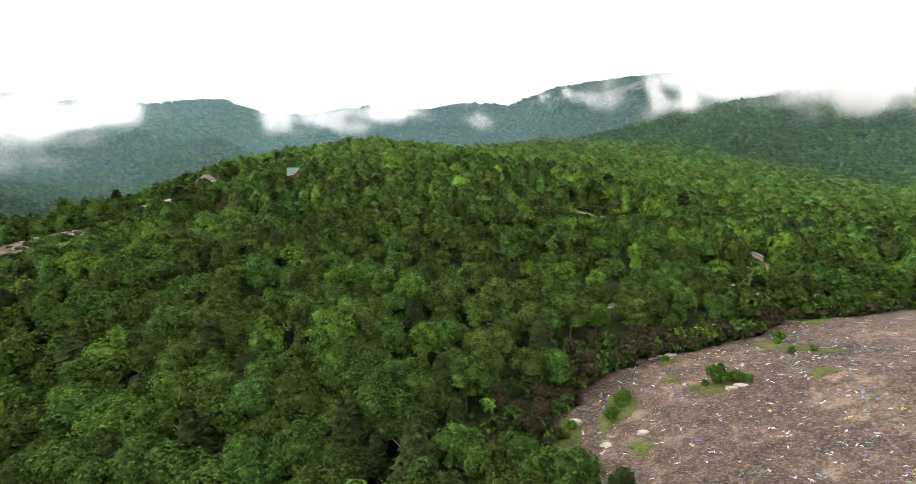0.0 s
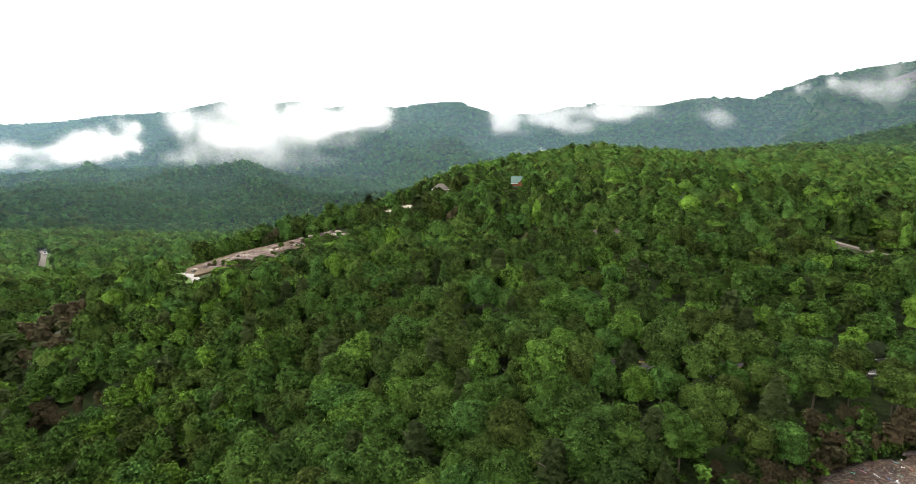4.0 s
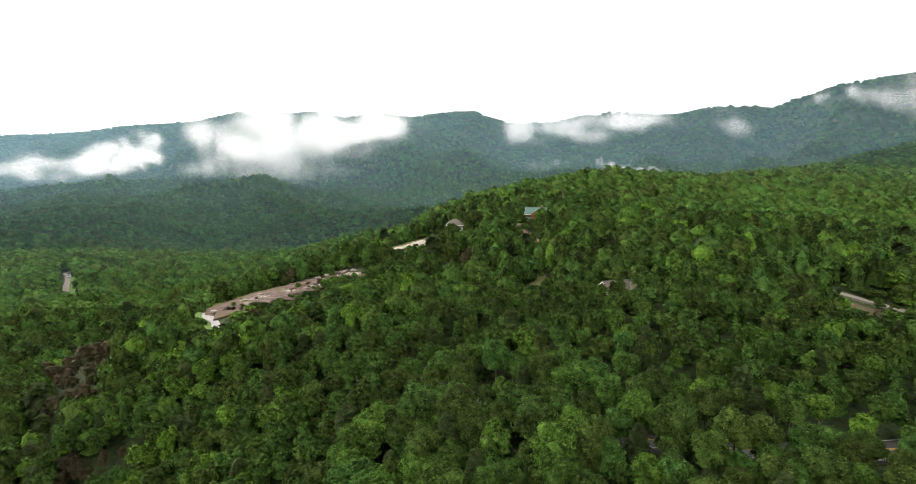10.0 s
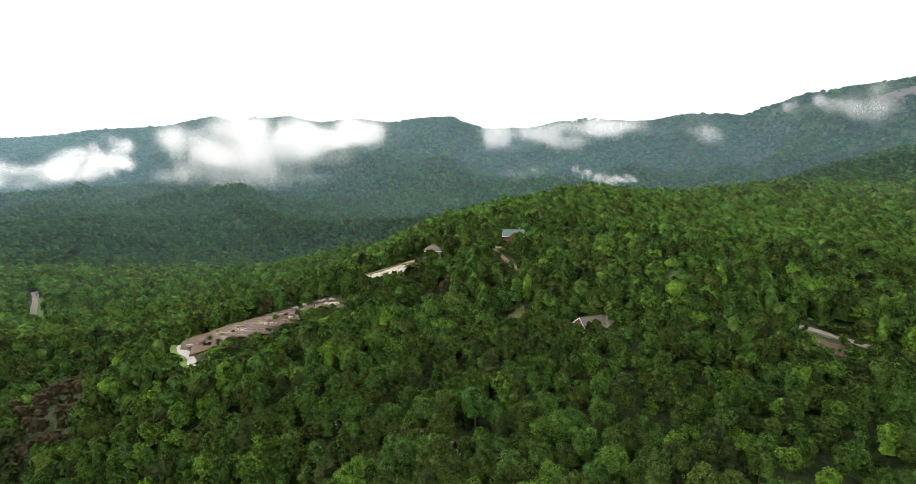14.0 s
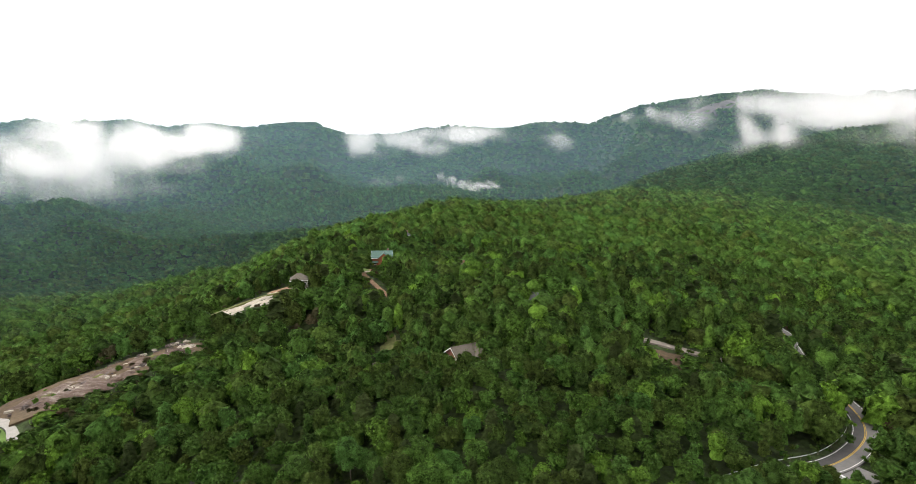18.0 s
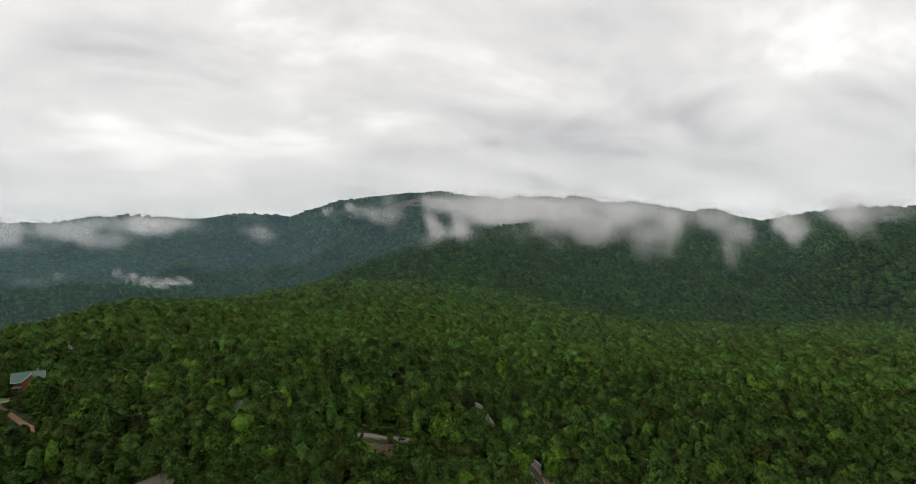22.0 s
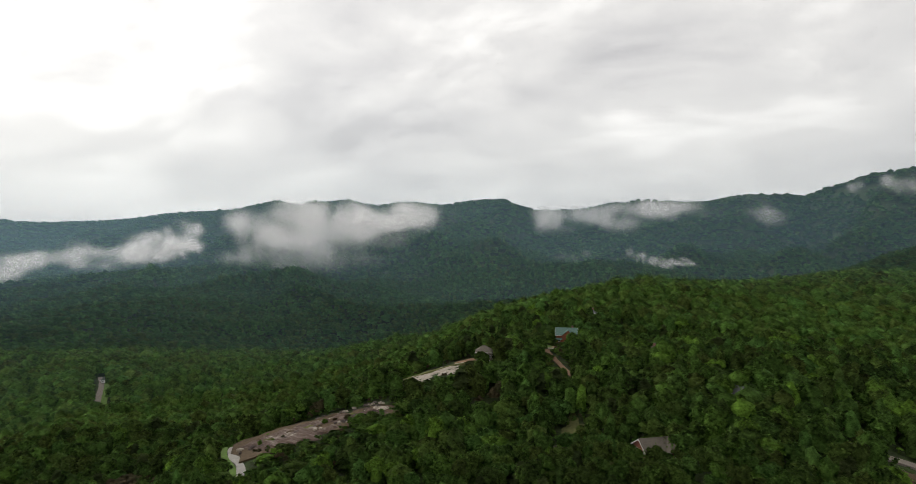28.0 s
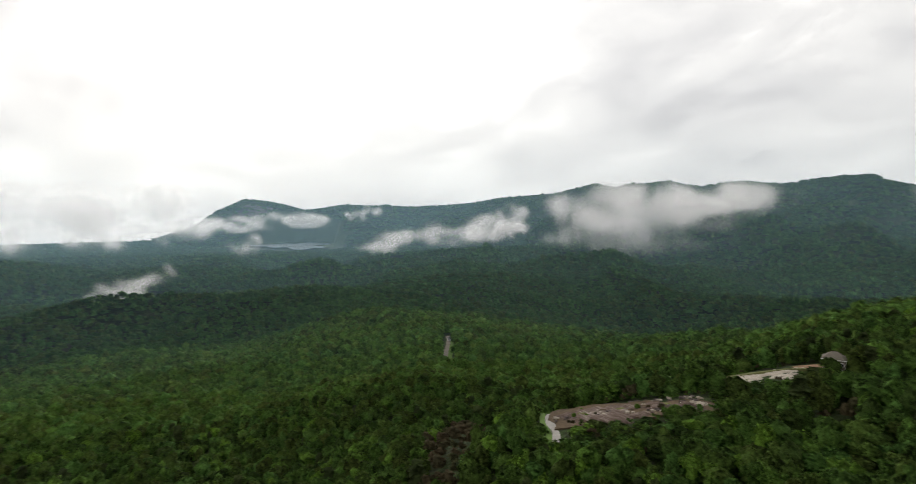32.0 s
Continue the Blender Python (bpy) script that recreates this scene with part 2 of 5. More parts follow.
m_wisp = veil_material("thin_mist", (0.72, 0.71, 0.705), 0.17, 0.0085, 4.2)
m_thin = veil_material("trailing_mist", (0.70, 0.70, 0.70), 0.12, 0.0060, 4.0)

# ---- the lie of the land ----
KNOLLS_WEST = [
    (-288, -125, -10), (-252, -63, 1), (-288, 0, 4), (-144, 0, 8), (-72, 0, 8), (0, 0, 12),
    (72, 0, 29), (144, 0, -31), (-324, 63, -15), (-180, 63, -9), (-108, 63, -26), (-36, 63, -7),
    (36, 63, -21), (108, 63, 43), (180, 63, 5), (252, 63, 2), (-288, 125, -8), (-216, 125, 16),
    (-144, 125, 14), (-72, 125, 34), (0, 125, 22), (72, 125, -8), (144, 125, -14), (-252, 188, -35),
    (-180, 188, 43), (-108, 188, -37), (-36, 188, -5), (36, 188, 5), (108, 188, 8), (180, 188, 15),
]
KNOLLS_EAST = [
    (-144, 251, 31), (-72, 251, 23), (0, 251, 18), (72, 251, 9), (144, 251, -14), (-36, 313, -8),
    (36, 313, 11), (-432, 125, -14), (-360, 125, 19), (-396, 188, -11), (-324, 188, 32), (-432, 251, 25),
    (-360, 251, -28), (-288, 251, 16), (-216, 251, -26), (-324, 313, -1), (-252, 313, 8), (-180, 313, 0),
    (-108, 313, 1), (-288, 376, -18), (-216, 376, -3), (-144, 376, 22), (-324, 438, 5), (-252, 438, 21),
    (-180, 438, 10), (-108, 438, 9), (-216, 501, -28), (-144, 501, 2), (-72, 501, 19),
]
HILLS_SOUTH = [
    (-1650, -261, -36), (-1350, -261, -28), (-750, -261, -14), (-150, -261, 21), (-1200, 0, -5), (-900, 0, -7),
    (-600, 0, -20), (-300, 0, -12), (0, 0, 3), (300, 0, 25), (-1350, 261, 0), (-1050, 261, -43),
    (-750, 261, 39), (-450, 261, 4), (-150, 261, 2), (150, 261, -31), (450, 261, 37), (750, 261, -2),
    (-1800, 522, -98), (-1500, 522, -6), (-600, 522, -41), (-300, 522, -19), (0, 522, 73), (300, 522, -32),
    (600, 522, -15), (900, 522, 86),
]
HILLS_NORTH = [
    (-1350, 783, -7), (-1050, 783, -31), (-750, 783, -3), (-450, 783, 1), (-150, 783, -17), (150, 783, 80),
    (450, 783, -1), (750, 783, -31), (-1500, 1044, -5), (-1200, 1044, -22), (-900, 1044, 14), (-300, 1044, 15),
    (0, 1044, -102), (300, 1044, 52), (600, 1044, 22), (900, 1044, 36), (-1350, 1305, -8), (-1050, 1305, -14),
    (-750, 1305, 30), (-450, 1305, 0), (-150, 1305, 55), (150, 1305, 1), (450, 1305, 34), (750, 1305, 122),
    (-600, 1566, -42), (-300, 1566, -17), (300, 1566, -37),
]
# skyline of the far mountains: bearing west of north, height angle, distance
SKYLINE = [(-80, 3.0, 1500), (-57, 3.1, 1500), (-54, 2.8, 1600), (-50, 2.0, 1750), (-41, 3.8, 2000), (-34, 4.3, 1950), (-27, 4.7, 2300), (-20, 5.4, 2600),
           (-16, 5.3, 2700), (-9.5, 4.5, 2800), (-7, 3.6, 2900), (-4.8, 2.8, 3100), (-1, 3.0, 3200), (3, 2.5, 3300), (11.6, 2.5, 3450), (14, 1.95, 3500), (18.3, 1.8, 3450)]
SKYLINE_WEST = [(20.3, 2.0, 3150), (22.3, 3.05, 3070), (26, 2.8, 3070), (28.6, 2.4, 3100), (32.8, 2.7, 3100), (35.3, 2.3, 3100), (38.4, 2.9, 3150), (42.7, 2.3, 3250), (45.2, 2.7, 3300),
                (48.9, 1.8, 3500), (54.8, 1.3, 3900), (58, 0.7, 4150), (64, 0.5, 4300), (70.3, 0.7, 4300), (74, 0.1, 4450), (76.5, 0.8, 4500), (78.8, 1.15, 4500), (79.8, 1.2, 4500), (81.8, 0.2, 4550), (84, -1.3, 4600), (88, -2.6, 4650), (130, -2.8, 4700)]
# wooded spurs in the valley: bearing and distance of both ends, height, half width
FOOTHILLS = [((49, 1230), (22, 1290), 42, 95), ((35, 2020), (23, 1800), 85, 120), ((72, 1500), (50, 1680), 40, 100), ((21, 2050), (11, 2350), 60, 120), ((64, 930), (47, 890), 20, 60),
             ((-7, 2780), (4, 2050), 95, 110), ((-14, 2420), (-3, 1850), 80, 110), ((23, 3000), (15, 2300), 85, 110), ((40, 2900), (34, 2250), 70, 110), ((52, 2900), (44, 2100), 60, 120)]
EYE_LEVEL, CANOPY = 86.0, 10.0
LAKE = (75.0, 3830.0, 3.4, 370.0, -133.0)  # bearing, distance, half width in degrees, half depth, level


def hash_grid(i, j, seed):
    v = np.sin(i * 127.1 + j * 311.7 + seed * 74.7) * 43758.5453
    return v - np.floor(v)


def swell(x, y, size, seed=0):
    """Smooth value noise, -1 to 1."""
    x, y = np.asarray(x, float) / size, np.asarray(y, float) / size
    i, j = np.floor(x), np.floor(y)
    u, v = x - i, y - j
    u, v = u * u * (3 - 2 * u), v * v * (3 - 2 * v)
    a = hash_grid(i, j, seed) * (1 - u) + hash_grid(i + 1, j, seed) * u
    b = hash_grid(i, j + 1, seed) * (1 - u) + hash_grid(i + 1, j + 1, seed) * u
    return 2 * (a * (1 - v) + b * v) - 1


def fbm(x, y, size, seed=0, octaves=4):
    return sum(swell(x, y, size / 2 ** k, seed + k) / 2 ** k for k in range(octaves))


def lay(x, y):
    """Height of the bare ground."""
    x, y = np.asarray(x, float), np.asarray(y, float)
    z = np.full(x.shape, -40.0)
    for hills, wide in ((KNOLLS_WEST, 62.0), (KNOLLS_EAST, 62.0), (HILLS_SOUTH, 270.0), (HILLS_NORTH, 270.0)):
        for hx, hy, h in hills:
            z = z + h * np.exp(-((x - hx) ** 2 + (y - hy) ** 2) / (2 * wide * wide))
    r, bearing = np.hypot(x, y), np.degrees(np.arctan2(-x, y))
    plain_z = -95 - 0.022 * np.clip(r - 1500, 0, 3000)
    k = np.clip((r - 1500) / 900, 0, 1)
    z = z * (1 - k) + plain_z * k
    rolling = np.clip((r - 430) / 600, 0, 1)
    z = z + rolling * np.interp(bearing, [-10, 20], [0.3, 1.0]) * (112 * (0.40 - np.abs(fbm(x, y, 560, 3, 3))) + 9 * fbm(x, y, 230, 6, 3)) * np.clip((2900 - r) / 1100, 0.1, 1)
    for (b0, r0), (b1, r1), high, wide in FOOTHILLS:
        ax, ay, bx, by = -r0 * math.sin(radians(b0)), r0 * math.cos(radians(b0)), -r1 * math.sin(radians(b1)), r1 * math.cos(radians(b1))
        k = np.clip(((x - ax) * (bx - ax) + (y - ay) * (by - ay)) / ((bx - ax) ** 2 + (by - ay) ** 2), 0, 1)
        wave = 55 * swell(x, y, 260, 44)
        off = np.hypot(x - ax - k * (bx - ax) + wave, y - ay - k * (by - ay) + wave)
        z = z + high * (1 + 0.25 * swell(x, y, 300, 45)) * np.exp(-(off / wide) ** 1.4)
    line = SKYLINE + SKYLINE_WEST
    az = [s[0] for s in line]
    dist = np.interp(bearing, az, [s[2] for s in line])
    crest = EYE_LEVEL - CANOPY + dist * np.tan(np.radians(np.interp(bearing, az, [s[1] for s in line])))
    reach = np.interp(bearing, [-60, -30, -20, 0, 20, 50, 62, 80], [0.5, 0.36, 0.25, 0.36, 0.36, 0.36, 0.2, 0.12]) * dist
    gully = fbm(x, y, 520, 11, 4)
    u = np.clip((dist - r) / reach + 0.10 * gully * np.clip((dist - r) / 400, 0, 1), 0, 1)
    front = (1 - u) ** 1.35 * (1 + 0.55 * u)
    back = np.clip((r - dist) / (0.22 * dist), 0, 1)
    rise = np.where(r < dist, front, 1 - back * back * 0.6)
    along = np.radians(bearing) * 2600
    comb = 0.62 - np.abs(fbm(along + 0.45 * r, 0.30 * r, 430, 23, 3)) * 1.25 + 0.25 * swell(along - 0.3 * r, 0.6 * r, 170, 29)
    spur = np.where(r < dist, np.sin(np.pi * np.clip(u, 0, 1)) ** 0.8 * 125 * comb, 0)
    z = z + (crest - z) * np.clip(rise, 0, 1) + spur * np.clip((crest - z) / 250, 0, 1)
    shore = np.hypot((bearing - LAKE[0]) / LAKE[2], (r - LAKE[1]) / LAKE[3]) + 0.12 * swell(x, y, 160, 31)
    return np.where(shore < 1.3, np.minimum(z, LAKE[4] - 3 + 40 * np.clip(shore - 1, 0, 1)), z)


def lay1(x, y):
    return float(lay(np.array([x]), np.array([y]))[0])


DOME = (65.0, 68.0)
DOME_RIM = [(125, 118), (105, 121), (85, 110.5), (79, 111), (67, 108), (56, 99.5), (43, 95.5), (31, 92.5), (23, 88), (17, 81), (12.5, 74.5), (12, 64), (20, 45), (35, 25), (60, 15), (90, 25), (120, 50), (135, 90)]


def dome_reach(a):
    """How far the bare rock reaches at an angle in degrees."""
    rim = sorted((math.degrees(math.atan2(y - DOME[1], x - DOME[0])) % 360, math.hypot(x - DOME[0], y - DOME[1])) for x, y in DOME_RIM)
    deg, far = [q[0] for q in rim], [q[1] for q in rim]
    return np.interp(a, [deg[-1] - 360] + deg + [deg[0] + 360], [far[-1]] + far + [far[0]])


def on_dome(x, y, k=1.0):
    """Inside the outline of the bare granite dome."""
    a = np.degrees(np.arctan2(y - DOME[1], x - DOME[0])) % 360
    return np.hypot(x - DOME[0], y - DOME[1]) < k * dome_reach(a)


def on_lake(x, y):
    b = np.degrees(np.arctan2(-x, y))
    return np.hypot((b - LAKE[0]) / LAKE[2], (np.hypot(x, y) - LAKE[1]) / LAKE[3]) < 1.4


# ---- clearings: roads as centre lines with half widths, spots as ellipses ----
HIGHWAY = [(-95, 128), (-70, 126), (-51, 120), (-40, 116), (-24, 112.5), (-10, 111), (6, 112.5), (20, 117), (31, 121), (45, 129), (63, 141), (79, 150), (91, 161), (99, 172), (103, 184),
           (103, 198), (102, 215), (106, 235), (112, 255), (117, 270), (116, 282), (112, 298)]
SIDE_ROAD = [(26, 210), (41, 207), (51, 206), (60, 204.5), (74, 205), (90, 210), (101, 214)]
HOUSE_DRIVE = [(-93, 305), (-94, 291), (-86, 276), (-76, 260), (-69, 251), (-60, 243)]
WHITE_ROAD = [(-214, 190), (-203, 178), (-192, 166), (-182.5, 157.3), (-174, 151), (-166, 147), (-159, 141)]
VALLEY_ROAD = [(-425, 244), (-437, 251), (-450, 260), (-463, 269), (-480, 279), (-500, 290)]
OPEN_LINES = [(HIGHWAY[10:], 4.2), (HIGHWAY[8:11], 2.2), (HIGHWAY[:9], 1.9), (SIDE_ROAD, 3.4), (HOUSE_DRIVE, 4.6), (WHITE_ROAD, 6.0), (VALLEY_ROAD, 6.5), ([(-179, 161), (-160, 179), (-142, 197)], 10.5), ([(-166, 158), (-156, 167)], 8.5), ([(-156, 167), (-146, 178)], 5.0), ([(-153, 230), (-130, 262)], 11), ([(-143, 226), (-124, 251)], 8),
              ([(75, 141), (85, 149)], 6.0)]
# houses: place, half sizes of the clearing, turn
HOUSES = {"green": (-93, 326), "stone": (-116.5, 258), "hip": (-35.5, 280), "grey": (1, 226), "tan": (-24, 186), "white": (-94, 386)}
OPEN_SPOTS = [(89, 250, 7, 8, -20), (45, 197, 9, 5, -6), (-45, 114, 5, 2.6, -18), (-89, 315, 6, 6, 0), (-93, 325, 8.5, 7, 16), (-116.5, 258, 4.5, 4.5, 24), (-35.5, 280, 6, 5, 7), (1, 226, 4.2, 4, 0), (-24, 186, 6, 5, 6), (-94, 386, 6, 5, 13), (-58, 189, 6, 5, 0), (-55, 202, 4, 12, 15), (-33, 181, 8, 5, 0),
              (-6, 188, 6, 4, 0), (92, 262, 6, 15, -20), (-141, 200, 6, 6, 0), (-128, 265, 7, 5, 30), (-97, 300, 6, 7, 0), (-470, 268, 9, 9, 0)]
DRY_SPOTS = [(-228, 136, 18), (-208, 123, 15), (-192, 110, 11), (-256, 158, 12), (-145, 82, 8), (-137, 88, 7), (-180, 102, 8), (31, 97, 5), (20, 91, 4), (46, 99, 4), (64, 110, 5), (9, 79, 5), (6, 70, 5), (-95, 214, 8),
             (-168, 188, 7), (-176, 176, 6), (-150, 205, 5)]
ROADSIDE_OAKS = np.array([(64.5, 134.6), (70.6, 135.8), (57, 130.2), (87, 141.5), (50.5, 126.5), (43, 122.5)])
# scrub: place, reach and share of the full tree height
LOW_SPOTS = [(-105, 246, 9, 0.5), (46, 184, 9, 0.6), (-42, 106, 5, 0.75), (-160, 164, 26, 0.5), (-140, 186, 24, 0.5), (-150, 150, 22, 0.6), (-128, 242, 14, 0.4), (-128, 226, 14, 0.5), (-93, 303, 10, 0.45), (-22, 177, 9, 0.55), (-80, 250, 12, 0.55), (-55, 192, 8, 0.5), (55, 197, 14, 0.45), (-34, 271, 6.5, 0.6), (-90, 316, 10, 0.3), (-113, 250, 6, 0.8), (0, 218, 5, 0.85), (-73, 254, 9, 0.35), (-84, 278, 10, 0.3), (-53, 183, 7, 0.45), (-143, 222, 10, 0.45),
             (90, 246, 10, 0.5), (98, 158, 8, 0.6)]

# ---- mesh helpers ----


def mesh_from(name, verts, faces, mat=None, smooth=False, attrs=None):
    """A mesh from numpy arrays: verts (n, 3), faces (m, 3 or 4)."""
    me = bpy.data.meshes.new(name)
    verts, faces = np.asarray(verts, np.float32), np.asarray(faces, np.int32)
    k = faces.shape[1]
    me.vertices.add(len(verts))
    me.vertices.foreach_set("co", verts.ravel())
    me.loops.add(faces.size)
    me.loops.foreach_set("vertex_index", faces.ravel())
    me.polygons.add(len(faces))
    me.polygons.foreach_set("loop_start", np.arange(0, faces.size, k, dtype=np.int32))
    me.polygons.foreach_set("use_smooth", np.full(len(faces), smooth))
    for key, values in (attrs or {}).items():
        me.attributes.new(key, "FLOAT", "POINT").data.foreach_set("value", np.asarray(values, np.float32))
    me.update(calc_edges=True)
    if mat:
        me.materials.append(mat)
    return me


def part(name, bm, mat, parent, label=""):
    me = bpy.data.meshes.new(name)
    bm.to_mesh(me)
    bm.free()
    me.materials.append(mat)
    ob = new(name, me)
    ob.parent = parent
    return tagged(ob, label) if label else ob


def grid_faces(rows, cols, wrap=False):
    i, j = np.meshgrid(np.arange(rows - 1), np.arange(cols if wrap else cols - 1), indexing="ij")
    a, b = i * cols + j, i * cols + (j + 1) % cols
    return np.stack([a, b, b + cols, a + cols], -1).reshape(-1, 4)


# ---- ground: one sheet to the horizon ----
def make_ground():
    az = np.concatenate([np.arange(-90, 125, 0.6), np.arange(125, 270, 5.0)])
    r = np.concatenate([[0.5], np.geomspace(4, 400, 90), np.geomspace(406, 4880, 240)])
    rr, aa = np.meshgrid(r, np.radians(az), indexing="ij")
    x, y = -rr * np.sin(aa), rr * np.cos(aa)
    z = lay(x, y) - 3.0 * on_dome(x, y, 0.985)
    f = grid_faces(len(r), len(az), True)[:, ::-1]
    ob = new("ground", mesh_from("ground", np.stack([x, y, z], -1).reshape(-1, 3), f, m_ground, True))
    tagged(ob, "forest floor of leaf litter and undergrowth rolling to mountains", "ground", kind="structure")


make_ground()

# ---- forest ----
rng = np.random.default_rng(7)


def leaf_sprays(centres, normals, size, spin):
    """One pointed spray (a triangle) per centre, across its normal."""
    n = normals / np.linalg.norm(normals, axis=1, keepdims=True)
    t = np.cross(n, spin)
    t /= np.linalg.norm(t, axis=1, keepdims=True) + 1e-9
    b = np.cross(n, t)
    s = size[:, None]
    v = np.stack([centres - t * s * 1.1 - b * s * 0.75, centres + t * s * 1.05 - b * s * 0.6, centres + t * s * 0.1 + b * s * 1.2], 1)
    return v.reshape(-1, 3), np.arange(len(centres) * 3).reshape(-1, 3)


def halves(f):
    """Quads cut into triangles."""
    return np.concatenate([f[:, [0, 1, 2]], f[:, [0, 2, 3]]])


def blob(segments, rings, seed, rough=0.16):
    """A lumpy closed dome of radius 1: quads as (v, f)."""
    g = np.random.default_rng(seed)
    th = np.linspace(0, 2 * np.pi, segments, endpoint=False)
    ph = np.linspace(-0.5, 1.55, rings)
    v = []
    for p in ph:
        k = 1 + rough * g.standard_normal(segments)
        if p == ph[-1]:
            k = k * 0 + k.mean()
        v.append(np.stack([np.cos(p) * np.cos(th + p) * k, np.cos(p) * np.sin(th + p) * k, np.sin(p) * k], -1))
    return np.concatenate(v), halves(grid_faces(rings, segments, True))


def crown(seed, lobes, leaves, size, wide=0.36, low=0.34, inner=True, point=0.0, lobe=(5, 3)):
    """Crown of a tree of height 1: lobes of leaf sprays round a dark core."""
    g = np.random.default_rng(seed)
    mid, half = (1 + low) / 2, (1 - low) / 2
    d = g.standard_normal((lobes, 3))
    d /= np.linalg.norm(d, axis=1, keepdims=True)
    d[:, 2] = np.where(d[:, 2] < -0.35, -d[:, 2], d[:, 2])
    reach = g.uniform(0.45, 0.78, lobes)[:, None]
    c = d * reach * np.array([wide, wide, half])
    if point:
        squeeze = 1 - point * np.clip((c[:, 2:] / half + 1) / 2, 0, 1)
        c[:, :2] *= squeeze
    c[:, 2] += mid
    rad = g.uniform(0.30, 0.46, lobes) * wide * (1 - 0.35 * point)
    own = g.integers(0, lobes, leaves)
    n = g.standard_normal((leaves, 3))
    n[:, 2] = np.abs(n[:, 2]) * 1.1 - 0.45
    n /= np.linalg.norm(n, axis=1, keepdims=True)
    p = c[own] + n * (rad[own] * g.uniform(0.9, 1.16, leaves))[:, None]
    tilt = n + 0.28 * g.standard_normal((leaves, 3)) + np.array([0, 0, 0.3])
    v, f = leaf_sprays(p, tilt, size * g.uniform(0.6, 1.25, leaves), g.standard_normal((leaves, 3)))
    vs, fs, base = [v], [f], len(v)
    for k in range(lobes):
        bv, bf = blob(*lobe, seed * 50 + k, 0.13)
        vs.append(bv * rad[k] * 0.95 + c[k])
        fs.append(bf + base)
        base += len(bv)
    if inner:
        bv, bf = blob(6, 3, seed + 5, 0.12)
        vs.append(bv * np.array([wide * 0.62, wide * 0.62, half * 0.7]) + np.array([0, 0, mid]))
        fs.append(bf + base)
    return np.concatenate(vs), np.concatenate(fs)


def lumpy(seed, segments, rings, lobes, wide, low, leaves=0, size=0.065):
    """A rounded crown of height 1: a lumpy dome with a few shoulders under a skin of leaf sprays."""
    g = np.random.default_rng(seed)
    mid, half = (1 + low) / 2, (1 - low) / 2
    bv, bf = blob(segments, rings, seed, 0.13)
    lift = mid - half * 0.30
    vs, fs, base = [bv * np.array([wide * 0.86, wide * 0.86, (0.96 - lift)]) + np.array([0, 0, lift])], [bf], len(bv)
    seats = [(np.array([0, 0, lift]), np.array([wide * 0.84, wide * 0.84, 0.96 - lift]))]
    for k in range(lobes):
        a, q, r = g.uniform(0, 6.28), g.uniform(0.45, 0.8) * wide, g.uniform(0.36, 0.55) * wide
        bv, bf = blob(4, 3, seed * 31 + k, 0.14)
        at = np.array([math.cos(a) * q, math.sin(a) * q, mid + g.uniform(-0.25, 0.55) * half])
        vs.append(bv * np.array([r, r, r * 1.15]) + at)
        fs.append(bf + base)
        base += len(bv)
        seats.append((at, np.array([r, r, r * 1.15])))
    if leaves:
        own = np.where(g.uniform(0, 1, leaves) < 0.5, 0, g.integers(0, len(seats), leaves))
        n = g.standard_normal((leaves, 3))
        n[:, 2] = np.abs(n[:, 2]) * 1.1 - 0.3
        n /= np.linalg.norm(n, axis=1, keepdims=True)
        mids, reach = np.array([q[0] for q in seats]), np.array([q[1] for q in seats])
        at = mids[own] + n * reach[own] * g.uniform(0.98, 1.1, leaves)[:, None]
        v, f = leaf_sprays(at, n + 0.24 * g.standard_normal((leaves, 3)) + np.array([0, 0, 0.1]), size * g.uniform(0.65, 1.3, leaves), g.standard_normal((leaves, 3)))
        vs.append(v)
        fs.append(f + base)
    return np.concatenate(vs), np.concatenate(fs)


def pine(seed, whorls, per, size):
    """A pine of height 1: whorls of drooping sprays on a slim cone with gaps."""
    g = np.random.default_rng(seed)
    c, n, s = [], [], []
    for k in range(whorls):
        h = 0.36 + 0.62 * k / whorls
        reach = 0.25 * (1.02 - (h - 0.3) / 0.72) ** 0.8 * g.uniform(0.75, 1.2)
        for a in g.uniform(0, 6.28, per):
            q = g.uniform(0.35, 1.0)
            c.append((math.cos(a) * reach * q, math.sin(a) * reach * q, h + g.normal(0, 0.018)))
            n.append((math.cos(a) * 0.5 + g.normal(0, 0.3), math.sin(a) * 0.5 + g.normal(0, 0.3), 1.0))
            s.append(size * g.uniform(0.7, 1.3))
    v, f = leaf_sprays(np.array(c), np.array(n), np.array(s), g.standard_normal((len(c), 3)))
    return v, f


